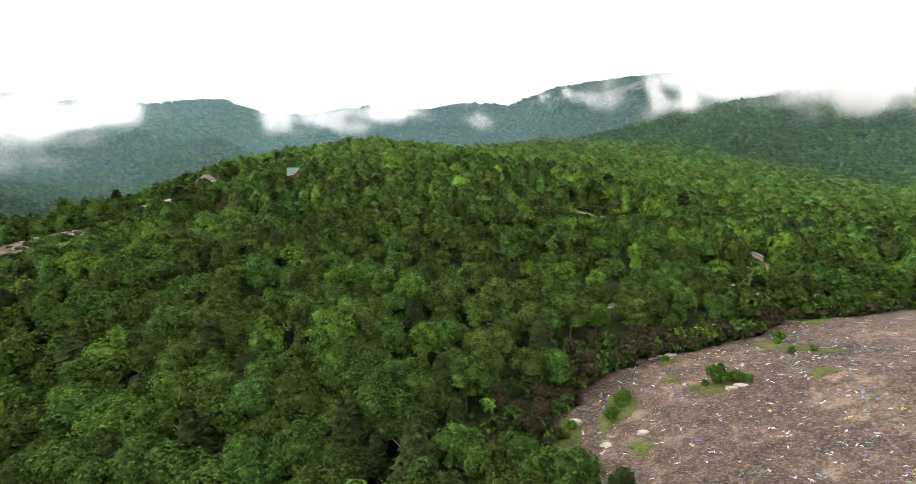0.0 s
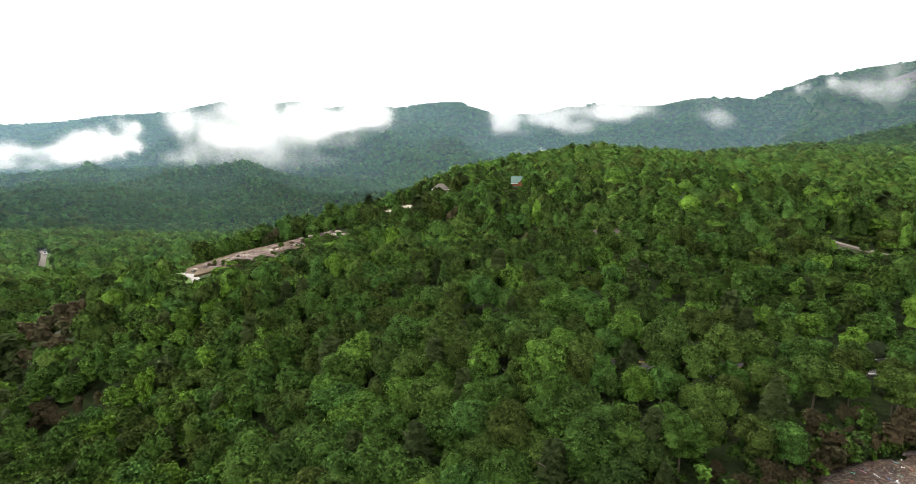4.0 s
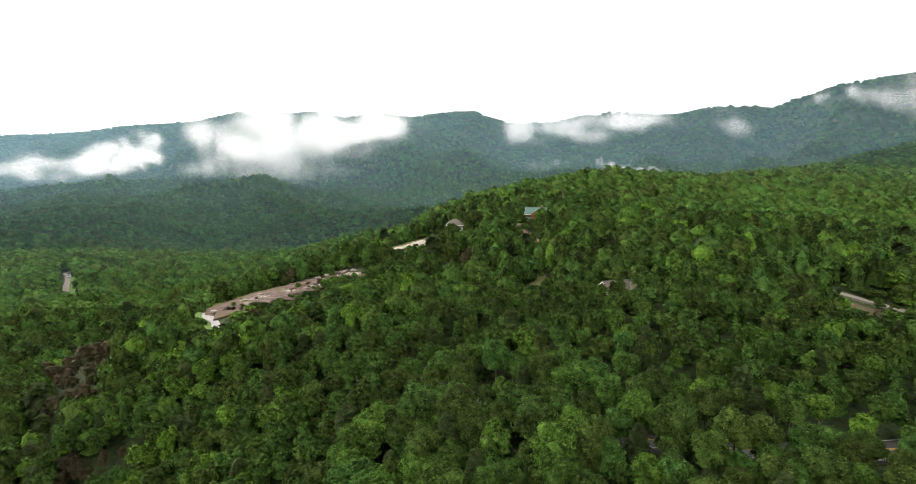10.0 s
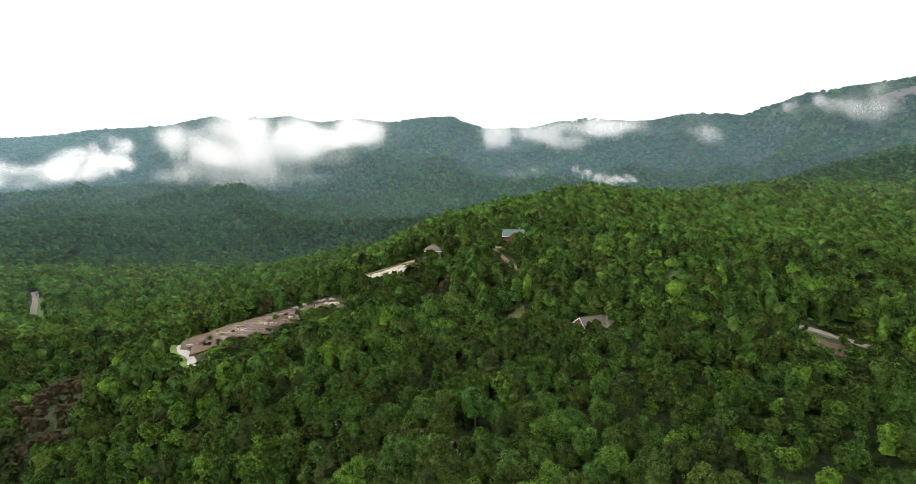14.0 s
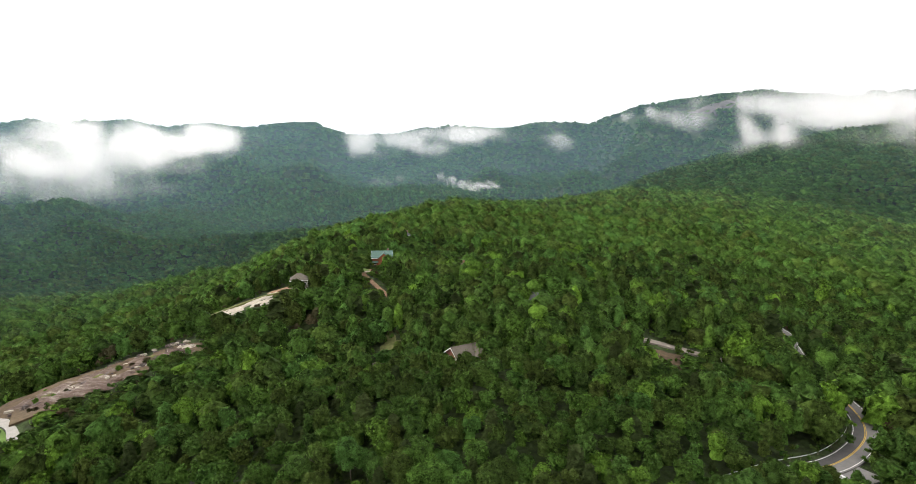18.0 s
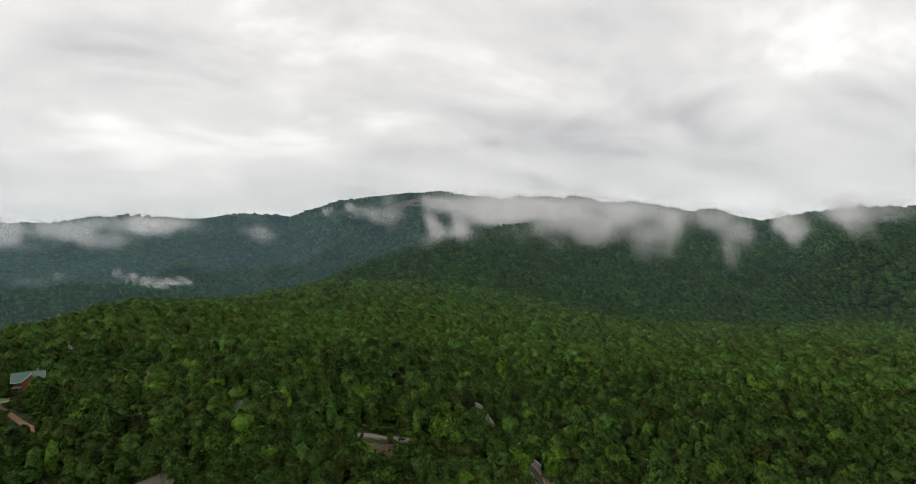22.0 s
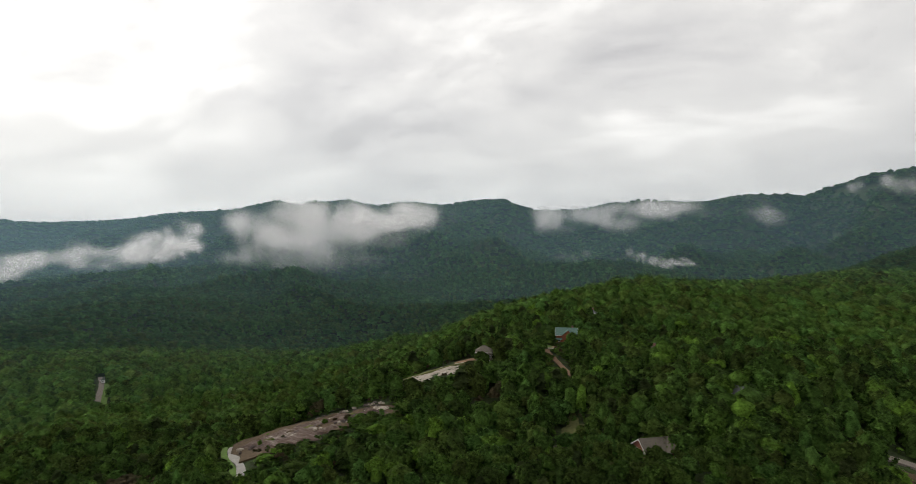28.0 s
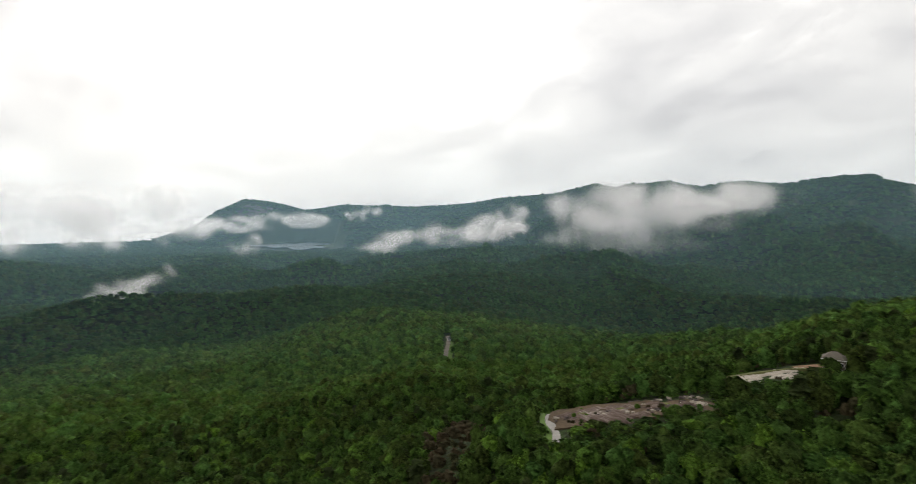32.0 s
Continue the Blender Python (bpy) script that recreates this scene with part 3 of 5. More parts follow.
def trunk_mesh(seed, limbs=5):
    g = random.Random(seed)
    bm = bmesh.new()

    def limb(a, b, ra, rb, sides=6):
        way = (b - a).normalized()
        side = way.orthogonal().normalized()
        other = way.cross(side)
        lower = [bm.verts.new(a + (side * math.cos(k * 6.283 / sides) + other * math.sin(k * 6.283 / sides)) * ra) for k in range(sides)]
        upper = [bm.verts.new(b + (side * math.cos(k * 6.283 / sides) + other * math.sin(k * 6.283 / sides)) * rb) for k in range(sides)]
        for k in range(sides):
            bm.faces.new((lower[k], lower[(k + 1) % sides], upper[(k + 1) % sides], upper[k]))
        bm.faces.new(upper)

    limb(Vector((0, 0, -0.05)), Vector((0.008, 0, 0.35)), 0.020, 0.014)
    limb(Vector((0.008, 0, 0.35)), Vector((0, 0.01, 0.8)), 0.014, 0.005)
    for k in range(limbs):
        a, h = k * 6.283 / limbs + g.uniform(-0.4, 0.4), g.uniform(0.32, 0.62)
        limb(Vector((0, 0, h)), Vector((math.cos(a) * 0.22, math.sin(a) * 0.22, h + g.uniform(0.12, 0.24))), 0.009, 0.003, 5)
    me = bpy.data.meshes.new("trunk")
    bm.to_mesh(me)
    bm.free()
    me.materials.append(m_bark)
    return me


def near_line(x, y, line, wide):
    hit = np.zeros(np.shape(x), bool)
    for (ax, ay), (bx, by) in zip(line, line[1:]):
        k = np.clip(((x - ax) * (bx - ax) + (y - ay) * (by - ay)) / ((bx - ax) ** 2 + (by - ay) ** 2), 0, 1)
        hit |= np.hypot(x - ax - k * (bx - ax), y - ay - k * (by - ay)) < wide
    return hit


def open_ground(x, y):
    """Where no tree stands: bare rock, roads, lawns, houses, water."""
    hit = on_dome(x, y, 1.0) | on_lake(x, y)
    for line, wide in OPEN_LINES:
        hit |= near_line(x, y, line, wide)
    for cx, cy, a, b, turn in OPEN_SPOTS:
        c, s = math.cos(radians(turn)), math.sin(radians(turn))
        u, v = (x - cx) * c + (y - cy) * s, -(x - cx) * s + (y - cy) * c
        k = 1 + 0.18 * np.sin(5 * np.arctan2(v, u) + cx) + 0.1 * np.sin(9 * np.arctan2(v, u) + cy)
        hit |= (u / a) ** 2 + (v / b) ** 2 < k
    return hit


def scatter(r0, r1, gap, az0=-66, az1=103, loose=0.42):
    """Tree places on jittered rings; gap(r) is their spacing."""
    out, r = [], r0
    while r < r1:
        s = gap(r)
        a = np.arange(math.radians(az0), math.radians(az1), s / r) + rng.uniform(0, s / r)
        rr = r + rng.uniform(-loose, loose, len(a)) * s
        a = a + rng.uniform(-0.4, 0.4, len(a)) * s / r
        out.append(np.stack([-rr * np.sin(a), rr * np.cos(a)], -1))
        r += s * 0.92
    p = np.concatenate(out)
    return p[~open_ground(p[:, 0], p[:, 1])]


def undergrowth():
    """Saplings and brush filling the rims of rock, roads and clearings."""
    out = []
    for q in np.arange(36, 330, 2.6):
        a = np.arange(radians(-66), radians(103), 2.9 / q)
        rr, a = q + rng.uniform(-1.3, 1.3, len(a)), a + rng.uniform(-1.3, 1.3, len(a)) / q
        out.append(np.stack([-rr * np.sin(a), rr * np.cos(a)], -1))
    for k in (0.985, 1.0, 1.015, 1.035, 1.06, 1.085):
        a = np.arange(40, 290, 1.35) + rng.uniform(-0.6, 0.6, 186)
        far = dome_reach(a) * (k + rng.uniform(-0.012, 0.012, len(a)))
        out.append(np.stack([DOME[0] + far * np.cos(np.radians(a)), DOME[1] + far * np.sin(np.radians(a))], -1))
    p = np.concatenate(out)
    x, y = p[:, 0], p[:, 1]
    wide = np.zeros(len(p), bool)
    tight = on_dome(x, y, 0.97)
    for line, half in OPEN_LINES:
        wide |= near_line(x, y, line, half + 3.5)
        tight |= near_line(x, y, line, half * 0.8)
    wide |= on_dome(x, y, 1.3)
    for cx, cy, reach, share in LOW_SPOTS:
        wide |= np.hypot(x - cx, y - cy) < reach
    for cx, cy, a, b, turn in OPEN_SPOTS:
        d = np.hypot(x - cx, y - cy)
        wide |= d < max(a, b) + 4
        tight |= d < min(a, b) * 0.9
    return p[wide & ~tight]


def showing(p):
    """Leaves out far trees that lie in dead ground behind nearer hills or on the back of the mountains."""
    az, r = np.arange(-68, 105, 0.5), np.geomspace(90, 4800, 260)
    A, R = np.meshgrid(np.radians(az), r, indexing="ij")
    over = np.maximum.accumulate((lay(-R * np.sin(A), R * np.cos(A)) + 6 - EYE_LEVEL) / R, axis=1)
    q = np.hypot(p[:, 0], p[:, 1])
    i = np.clip(np.round((np.degrees(np.arctan2(-p[:, 0], p[:, 1])) + 68) / 0.5).astype(int), 0, len(az) - 1)
    j = np.clip(np.searchsorted(r, q * 0.96) - 1, 0, len(r) - 1)
    return p[(lay(p[:, 0], p[:, 1]) + 24 - EYE_LEVEL) / q > over[i, j]]


def brushy(x, y):
    hit = np.zeros(np.shape(x), bool)
    for cx, cy, a in DRY_SPOTS:
        hit |= np.hypot(x - cx, y - cy) < a * (1 + 0.35 * swell(x, y, 9, 40))
    return hit


def grow(name, places, protos, height, mat, label, low_tint=0.0, sink=0.3, wide=1.0):
    """One joined stand: each place takes a prototype, turned, scaled and tinted."""
    if not len(places):
        return
    kind = rng.integers(0, len(protos), len(places))
    turn = rng.uniform(0, 2 * np.pi, len(places))
    tint = np.clip(rng.uniform(0, 1, len(places)) + low_tint, 0, 0.999)
    h = height(places) * np.clip(1 + 0.17 * rng.standard_normal(len(places)), 0.6, 1.5)
    w = (wide(places) if callable(wide) else h * wide) * rng.uniform(0.85, 1.2, len(places))
    z = lay(places[:, 0], places[:, 1]) - sink
    vs, fs, ts, base = [], [], [], 0
    for k, (v, f) in enumerate(protos):
        m = np.where(kind == k)[0]
        if not len(m):
            continue
        c, s = np.cos(turn[m])[:, None], np.sin(turn[m])[:, None]
        x = (v[:, 0] * c - v[:, 1] * s) * w[m][:, None] + places[m, 0][:, None]
        y = (v[:, 0] * s + v[:, 1] * c) * w[m][:, None] + places[m, 1][:, None]
        zz = v[:, 2] * h[m][:, None] + z[m][:, None]
        vs.append(np.stack([x, y, zz], -1).reshape(-1, 3))
        fs.append((f[None] + (np.arange(len(m)) * len(v))[:, None, None]).reshape(-1, 3) + base)
        ts.append(np.repeat(tint[m], len(v)))
        base += len(m) * len(v)
    ob = new(name, mesh_from(name, np.concatenate(vs), np.concatenate(fs), mat, True, {"tree": np.concatenate(ts)}))
    return tagged(ob, label, "trees", kind="stuff")


def full(p):
    """Tree size by place: stunted round the bare rock, full on the slopes."""
    r = np.hypot(p[:, 0], p[:, 1])
    rim = np.clip((np.hypot(p[:, 0] - 65, p[:, 1] - 65) - 55) / 35, 0, 1)
    return (8.2 + 2.8 * rim) * (1 + 0.14 * swell(p[:, 0], p[:, 1], 45, 9))


def tall(p):
    """Tree height: scrub is lower, but no narrower."""
    h = full(p)
    for x, y, reach, share in LOW_SPOTS:
        h = np.where(np.hypot(p[:, 0] - x, p[:, 1] - y) < reach, h * share, h)
    return h


def plant_forest():
    near = scatter(34, 182, lambda r: 5.3)
    dry = brushy(near[:, 0], near[:, 1])
    lone = (np.abs(near[:, 0] + 8) < 62) & (near[:, 1] > 44) & (near[:, 1] < 126) & ~dry
    picks = np.concatenate([near[lone][:294], ROADSIDE_OAKS])
    rest = np.concatenate([near[lone][294:], near[~lone & ~dry]])
    # single trees on the slope under the eye
    crowns = [crown(20 + k, 20, 2400, 0.0165, 0.34 + 0.02 * (k % 3), 0.16, lobe=(6, 3)) for k in range(5)]
    crowns += [crown(40, 18, 1600, 0.020, 0.25, 0.22, True, 0.45, (6, 3)), crown(41, 18, 1600, 0.020, 0.27, 0.25, True, 0.4, (6, 3))]
    leaf_meshes = [mesh_from("crown", v, f, m_leaf, True) for v, f in crowns]
    pine_meshes = [mesh_from("crown", *pine(60 + k, 19, 40, 0.055), m_pine) for k in range(2)]
    trunks = [trunk_mesh(k) for k in range(4)]
    g = random.Random(3)
    for i, (x, y) in enumerate(picks):
        is_pine = g.random() < 0.08
        slim = (not is_pine) and g.random() < 0.16
        name = "pine_tree" if is_pine else "poplar_tree" if slim else "oak_tree"
        ob = new(name)
        h = float(tall(np.array([[x, y]]))[0]) * g.uniform(0.8, 1.28)
        ob.matrix_world = pose(x, y, lay1(x, y) - 0.3, 0, 0, g.uniform(0, 360)) @ Matrix.Diagonal((h * g.uniform(0.9, 1.15), h * g.uniform(0.9, 1.15), h, 1))
        tagged(ob, "dark pine with sparse needles on the wooded slope" if is_pine else "slim bright green poplar rising from the wooded slope" if slim else "full-crowned green oak on the wooded slope",
               "tree", "trees on the slope")
        for nm, me in (("trunk", trunks[i % 4]), ("crown", pine_meshes[i % 2] if is_pine else leaf_meshes[5 + i % 2] if slim else leaf_meshes[i % 5])):
            o = new(nm, me)
            o.parent = ob
    mids = [crown(80 + k, 11, 470, 0.023, 0.36, 0.14, lobe=(4, 3)) for k in range(5)] + [crown(90, 9, 360, 0.023, 0.26, 0.22, True, 0.4, (4, 3))]
    conifer = [pine(95 + k, 14, 20, 0.08) for k in range(2)]
    is_pine = rng.uniform(0, 1, len(rest)) < 0.07
    grow("near_woods", rest[~is_pine], mids, tall, m_leaf, "dense oak woods in summer leaf on the hillside", wide=full)
    grow("near_pines", rest[is_pine], conifer, tall, m_pine, "scattered dark pines among the oaks")
    grow("dry_brush", near[dry], mids, lambda p: tall(p) * 0.6, m_dead, "brown dry brush and dead pines at the rim")
    p = undergrowth()
    rim = on_dome(p[:, 0], p[:, 1], 1.05) & (rng.uniform(0, 1, len(p)) < 0.5)
    rim |= rng.uniform(0, 1, len(p)) < 0.06
    bushes = [crown(130 + k, 3, 40, 0.07, 0.46, 0.0, False, 0.0, (4, 3)) for k in range(4)]
    short = lambda q: rng.uniform(0.45, 1.25, len(q)) * (3.2 + 1.6) * 0.75 + 1.2 * swell(q[:, 0], q[:, 1], 6, 70)
    grow("green_brush", p[~rim], bushes, short, m_leaf, "saplings and green brush at the rims of the clearings")
    grow("brown_brush", p[rim], bushes, short, m_dead, "dry brown brush at the rims of the clearings")
    p = scatter(182, 400, lambda r: 6.5)
    dry = brushy(p[:, 0], p[:, 1])
    grow("dry_woods", p[dry], [crown(97, 6, 20, 0.09, 0.34, 0.3)], lambda q: tall(q) * 0.7, m_dead, "brown dry brush on the far slope")
    p = p[~dry]
    is_pine = rng.uniform(0, 1, len(p)) < 0.04
    grow("hill_woods", p[~is_pine], [lumpy(100 + k, 6, 3, 3, 0.40, 0.12, 110, 0.034) for k in range(6)] + [lumpy(109, 6, 4, 2, 0.27, 0.12, 80, 0.034)], lambda q: 0.93 * tall(q), m_hill, "oak woods covering the hill behind the houses", wide=full)
    grow("hill_pines", p[is_pine], [pine(112, 10, 9, 0.12)], tall, m_pine, "dark pines scattered over the hill")
    domes = []
    for k in range(6):
        v, f = blob(5, 3, 200 + k, 0.2)
        domes.append((v * np.array([0.40, 0.40, 0.36]) + np.array([0, 0, 0.62]), f))
    tufts = []
    for k in range(5):
        c3 = lumpy(150 + k, 6, 3, 0, 0.46, 0.2, 20, 0.075)
        tufts.append(c3)
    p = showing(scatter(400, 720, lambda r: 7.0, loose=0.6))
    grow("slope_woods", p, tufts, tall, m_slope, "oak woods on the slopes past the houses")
    p = showing(scatter(720, 1200, lambda r: 7.4, loose=0.7))
    grow("ridge_woods", p, domes, tall, m_far, "unbroken forest canopy over ridges and valley")
    knobs = []
    for k in range(6):
        v, f = blob(5, 3, 230 + k, 0.2)
        knobs.append((v * np.array([0.62, 0.62, 0.52]) + np.array([0, 0, 0.36]), f))
    p = showing(scatter(1200, 4700, lambda r: 0.0082 * r, loose=1.1))
    grow("mountain_woods", p, knobs, lambda q: (10.0 + 0.0022 * np.hypot(q[:, 0], q[:, 1])) * np.where(np.hypot((np.degrees(np.arctan2(-q[:, 0], q[:, 1])) - 75) / 7, (np.hypot(q[:, 0], q[:, 1]) - 3400) / 450) < 1, 0.5, 1.0), m_far, "far forest clothing the mountains", 0, 0.0, lambda q: 0.0086 * np.hypot(q[:, 0], q[:, 1]))
    p = scatter(40, 420, lambda r: 14.0, 103, 294)
    grow("woods_behind", p, domes, tall, m_far, "woods on the slope behind")

# ---- surfaces of rock, roads and houses ----


def granite(name, base, pale, dark, paint=0.0, scale=1.0):
    m, nt, bsdf = material(name, 0.85)
    p = where(nt)
    a, b, c = noise_tex(nt, p, 0.9 * scale, 7, 0.65), noise_tex(nt, p, 0.09 * scale, 4, 0.6, 1.0), noise_tex(nt, p, 5.0 * scale, 4)
    col = ramp(nt, math_node(nt, "ADD", math_node(nt, "MULTIPLY", a, 0.55), math_node(nt, "MULTIPLY", b, 0.45)), [(0.36, dark), (0.48, base), (0.57, base), (0.68, pale)])
    col = mix_colour(nt, ramp(nt, c, [(0.52, (0, 0, 0)), (0.7, (0.55, 0.55, 0.55))]), col, pale)
    if paint:
        v = node(nt, "ShaderNodeTexVoronoi")
        v.inputs["Scale"].default_value = 1.15
        stretched = node(nt, "ShaderNodeMapping")
        stretched.inputs["Scale"].default_value = (0.8, 1.9, 1.0)
        wire(nt, (p, stretched.inputs[0]), (stretched.outputs[0], v.inputs["Vector"]))
        hue = node(nt, "ShaderNodeHueSaturation")
        hue.inputs["Saturation"].default_value, hue.inputs["Value"].default_value = 0.62, 0.55
        wire(nt, (v.outputs["Color"], hue.inputs["Color"]))
        few = math_node(nt, "GREATER_THAN", noise_tex(nt, stretched.outputs[0], 1.6, 3, 0.7), 0.56)
        rub = math_node(nt, "MULTIPLY", few, math_node(nt, "MULTIPLY", noise_tex(nt, p, 7.0, 3), paint))
        col = mix_colour(nt, rub, col, hue.outputs[0])
    wire(nt, (col, bsdf.inputs["Base Color"]))
    bump(nt, bsdf, a, 0.8, 0.25 / scale)
    return m


def dome_rock():
    """Brown granite: dark stains drawn downhill, pale lichen blotches, worn flecks of paint."""
    m, nt, bsdf = material("painted_granite", 0.88)
    p = where(nt)
    drawn = node(nt, "ShaderNodeMapping")
    drawn.inputs["Rotation"].default_value = (0, 0, radians(-62))
    drawn.inputs["Scale"].default_value = (1.0, 1.0, 1.0)
    wire(nt, (p, drawn.inputs[0]))
    broad, streak = noise_tex(nt, p, 0.075, 5, 0.6, 0.8), noise_tex(nt, drawn.outputs[0], 0.4, 8, 0.72, 0.6)
    blot, fine = noise_tex(nt, drawn.outputs[0], 2.1, 7, 0.75), noise_tex(nt, p, 4.5, 5, 0.7)
    f = math_node(nt, "ADD", math_node(nt, "MULTIPLY", broad, 0.45), math_node(nt, "MULTIPLY", streak, 0.55))
    col = ramp(nt, f, [(0.40, (0.018, 0.011, 0.008)), (0.46, (0.044, 0.027, 0.018)), (0.53, (0.078, 0.050, 0.034)), (0.61, (0.20, 0.14, 0.098))])
    col = mix_colour(nt, ramp(nt, blot, [(0.53, (0, 0, 0)), (0.62, (0.6, 0.6, 0.6))]), col, (0.25, 0.185, 0.132))
    col = mix_colour(nt, ramp(nt, fine, [(0.40, (0.9, 0.9, 0.9)), (0.46, (0, 0, 0))]), col, (0.020, 0.013, 0.008))
    v = node(nt, "ShaderNodeTexVoronoi")
    v.inputs["Scale"].default_value = 1.9
    wide = node(nt, "ShaderNodeMapping")
    wide.inputs["Scale"].default_value = (0.7, 1.8, 1.0)
    wire(nt, (p, wide.inputs[0]), (wide.outputs[0], v.inputs["Vector"]))
    hue = node(nt, "ShaderNodeHueSaturation")
    hue.inputs["Saturation"].default_value, hue.inputs["Value"].default_value = 0.55, 0.40
    wire(nt, (v.outputs["Color"], hue.inputs["Color"]))
    few = ramp(nt, noise_tex(nt, wide.outputs[0], 2.6, 5, 0.75), [(0.54, (0, 0, 0)), (0.60, (1, 1, 1))])
    rub = math_node(nt, "MULTIPLY", math_node(nt, "MULTIPLY", few, noise_tex(nt, p, 9.0, 3)), 0.8)
    wire(nt, (mix_colour(nt, rub, col, hue.outputs[0]), bsdf.inputs["Base Color"]))
    bump(nt, bsdf, math_node(nt, "ADD", streak, math_node(nt, "MULTIPLY", fine, 0.35)), 1.0, 0.45)
    return m


def streaked_rock():
    """Sloping slab: rust and grey bands drawn downhill, pale worn ribs, dark seeps."""
    m, nt, bsdf = material("streaked_granite", 0.85)
    p = where(nt)
    drawn = node(nt, "ShaderNodeMapping")
    drawn.inputs["Rotation"].default_value, drawn.inputs["Scale"].default_value = (0, 0, radians(-50)), (0.16, 1.0, 1.0)
    wire(nt, (p, drawn.inputs[0]))
    band, fine, broad = noise_tex(nt, drawn.outputs[0], 0.55, 6, 0.68, 0.5), noise_tex(nt, p, 2.2, 5, 0.7), noise_tex(nt, p, 0.08, 3, 0.5)
    col = ramp(nt, math_node(nt, "ADD", math_node(nt, "MULTIPLY", band, 0.7), math_node(nt, "MULTIPLY", broad, 0.3)),
               [(0.38, (0.040, 0.026, 0.020)), (0.45, (0.085, 0.055, 0.043)), (0.52, (0.115, 0.080, 0.064)), (0.58, (0.17, 0.135, 0.112)), (0.66, (0.32, 0.28, 0.24))])
    col = mix_colour(nt, ramp(nt, fine, [(0.36, (0.8, 0.8, 0.8)), (0.46, (0, 0, 0))]), col, (0.050, 0.040, 0.022))
    wire(nt, (col, bsdf.inputs["Base Color"]))
    bump(nt, bsdf, math_node(nt, "ADD", band, math_node(nt, "MULTIPLY", fine, 0.3)), 1.0, 0.6)
    return m


m_granite = dome_rock()
m_streaked = streaked_rock()
m_slabrock = granite("weathered_granite", (0.082, 0.064, 0.060), (0.30, 0.265, 0.225), (0.045, 0.035, 0.032), 0.0, 0.6)
m_white_rock = granite("pale_granite", (0.33, 0.29, 0.235), (0.60, 0.56, 0.49), (0.10, 0.078, 0.055))
m_cliff = granite("cliff_rock", (0.075, 0.063, 0.060), (0.13, 0.112, 0.104), (0.04, 0.037, 0.035), 0.0, 0.05)
m_moss = plain("moss", (0.058, 0.068, 0.014), 0.95, 0, 1.6, 0.7, 0.15)
m_grass = plain("lawn_grass", (0.10, 0.17, 0.035), 0.95, 0, 1.2, 0.3, 0.06)
m_rough_grass = plain("rough_grass", (0.11, 0.115, 0.04), 0.95, 0, 0.8, 0.45, 0.1)
m_dry_turf = plain("dry_turf", (0.088, 0.062, 0.036), 0.95, 0, 0.7, 0.55, 0.12)
m_dirt = plain("red_dirt", (0.19, 0.115, 0.07), 0.95, 0, 0.9, 0.4, 0.08)
m_asphalt = plain("asphalt", (0.075, 0.072, 0.07), 0.85, 0, 4.0, 0.3, 0.01)
m_worn = plain("worn_asphalt", (0.165, 0.157, 0.15), 0.85, 0, 3.0, 0.25, 0.01)
m_gravel = plain("white_gravel", (0.30, 0.285, 0.26), 0.95, 0, 5.0, 0.25, 0.03)
m_drive = plain("drive_gravel", (0.20, 0.172, 0.145), 0.95, 0, 4.0, 0.35, 0.03)
m_yellow = plain("yellow_paint", (0.62, 0.40, 0.05), 0.6, 0, 6.0, 0.3)
m_line = plain("white_paint", (0.72, 0.71, 0.69), 0.6, 0, 6.0, 0.25)
m_steel = plain("galvanised_steel", (0.52, 0.53, 0.54), 0.45, 0.8, 3.0, 0.15)
m_post = plain("weathered_post", (0.20, 0.16, 0.12), 0.9, 0, 5.0, 0.3)
m_log = plain("stained_logs", (0.23, 0.075, 0.035), 0.65, 0, 2.0, 0.35, 0.03)
m_stone = plain("stone_wall", (0.17, 0.14, 0.112), 0.9, 0, 1.6, 0.4, 0.05)
m_siding = plain("white_siding", (0.70, 0.69, 0.66), 0.6, 0, 2.0, 0.1)
m_brickred = plain("red_siding", (0.20, 0.075, 0.05), 0.75, 0, 2.0, 0.25)
m_trim = plain("white_trim", (0.78, 0.77, 0.75), 0.5, 0, 3.0, 0.08)
m_roof_green = plain("green_metal_roof", (0.085, 0.150, 0.125), 0.65, 0.0, 1.5, 0.2)
m_roof_tan = plain("tan_shingles", (0.115, 0.10, 0.08), 0.9, 0, 2.5, 0.25, 0.02)
m_roof_grey = plain("grey_shingles", (0.10, 0.105, 0.105), 0.85, 0, 2.5, 0.2, 0.02)
m_roof_brown = plain("brown_shingles", (0.135, 0.10, 0.08), 0.9, 0, 2.5, 0.3, 0.02)
m_chimney = plain("chimney_brick", (0.24, 0.13, 0.10), 0.9, 0, 4.0, 0.3, 0.02)
m_deck = plain("deck_boards", (0.26, 0.17, 0.11), 0.8, 0, 3.0, 0.3, 0.01)
m_car = plain("white_car_paint", (0.80, 0.80, 0.80), 0.25, 0, 1.0, 0.03)
m_tyre = plain("tyre_rubber", (0.02, 0.02, 0.02), 0.9, 0, 5.0, 0.2)
m_rim = plain("wheel_alloy", (0.5, 0.5, 0.52), 0.35, 0.9, 5.0, 0.1)
m_lamp = plain("headlight_lens", (0.75, 0.77, 0.8), 0.1, 0, 5.0, 0.05)
m_tail = plain("tail_lens", (0.45, 0.02, 0.02), 0.2, 0, 5.0, 0.05)


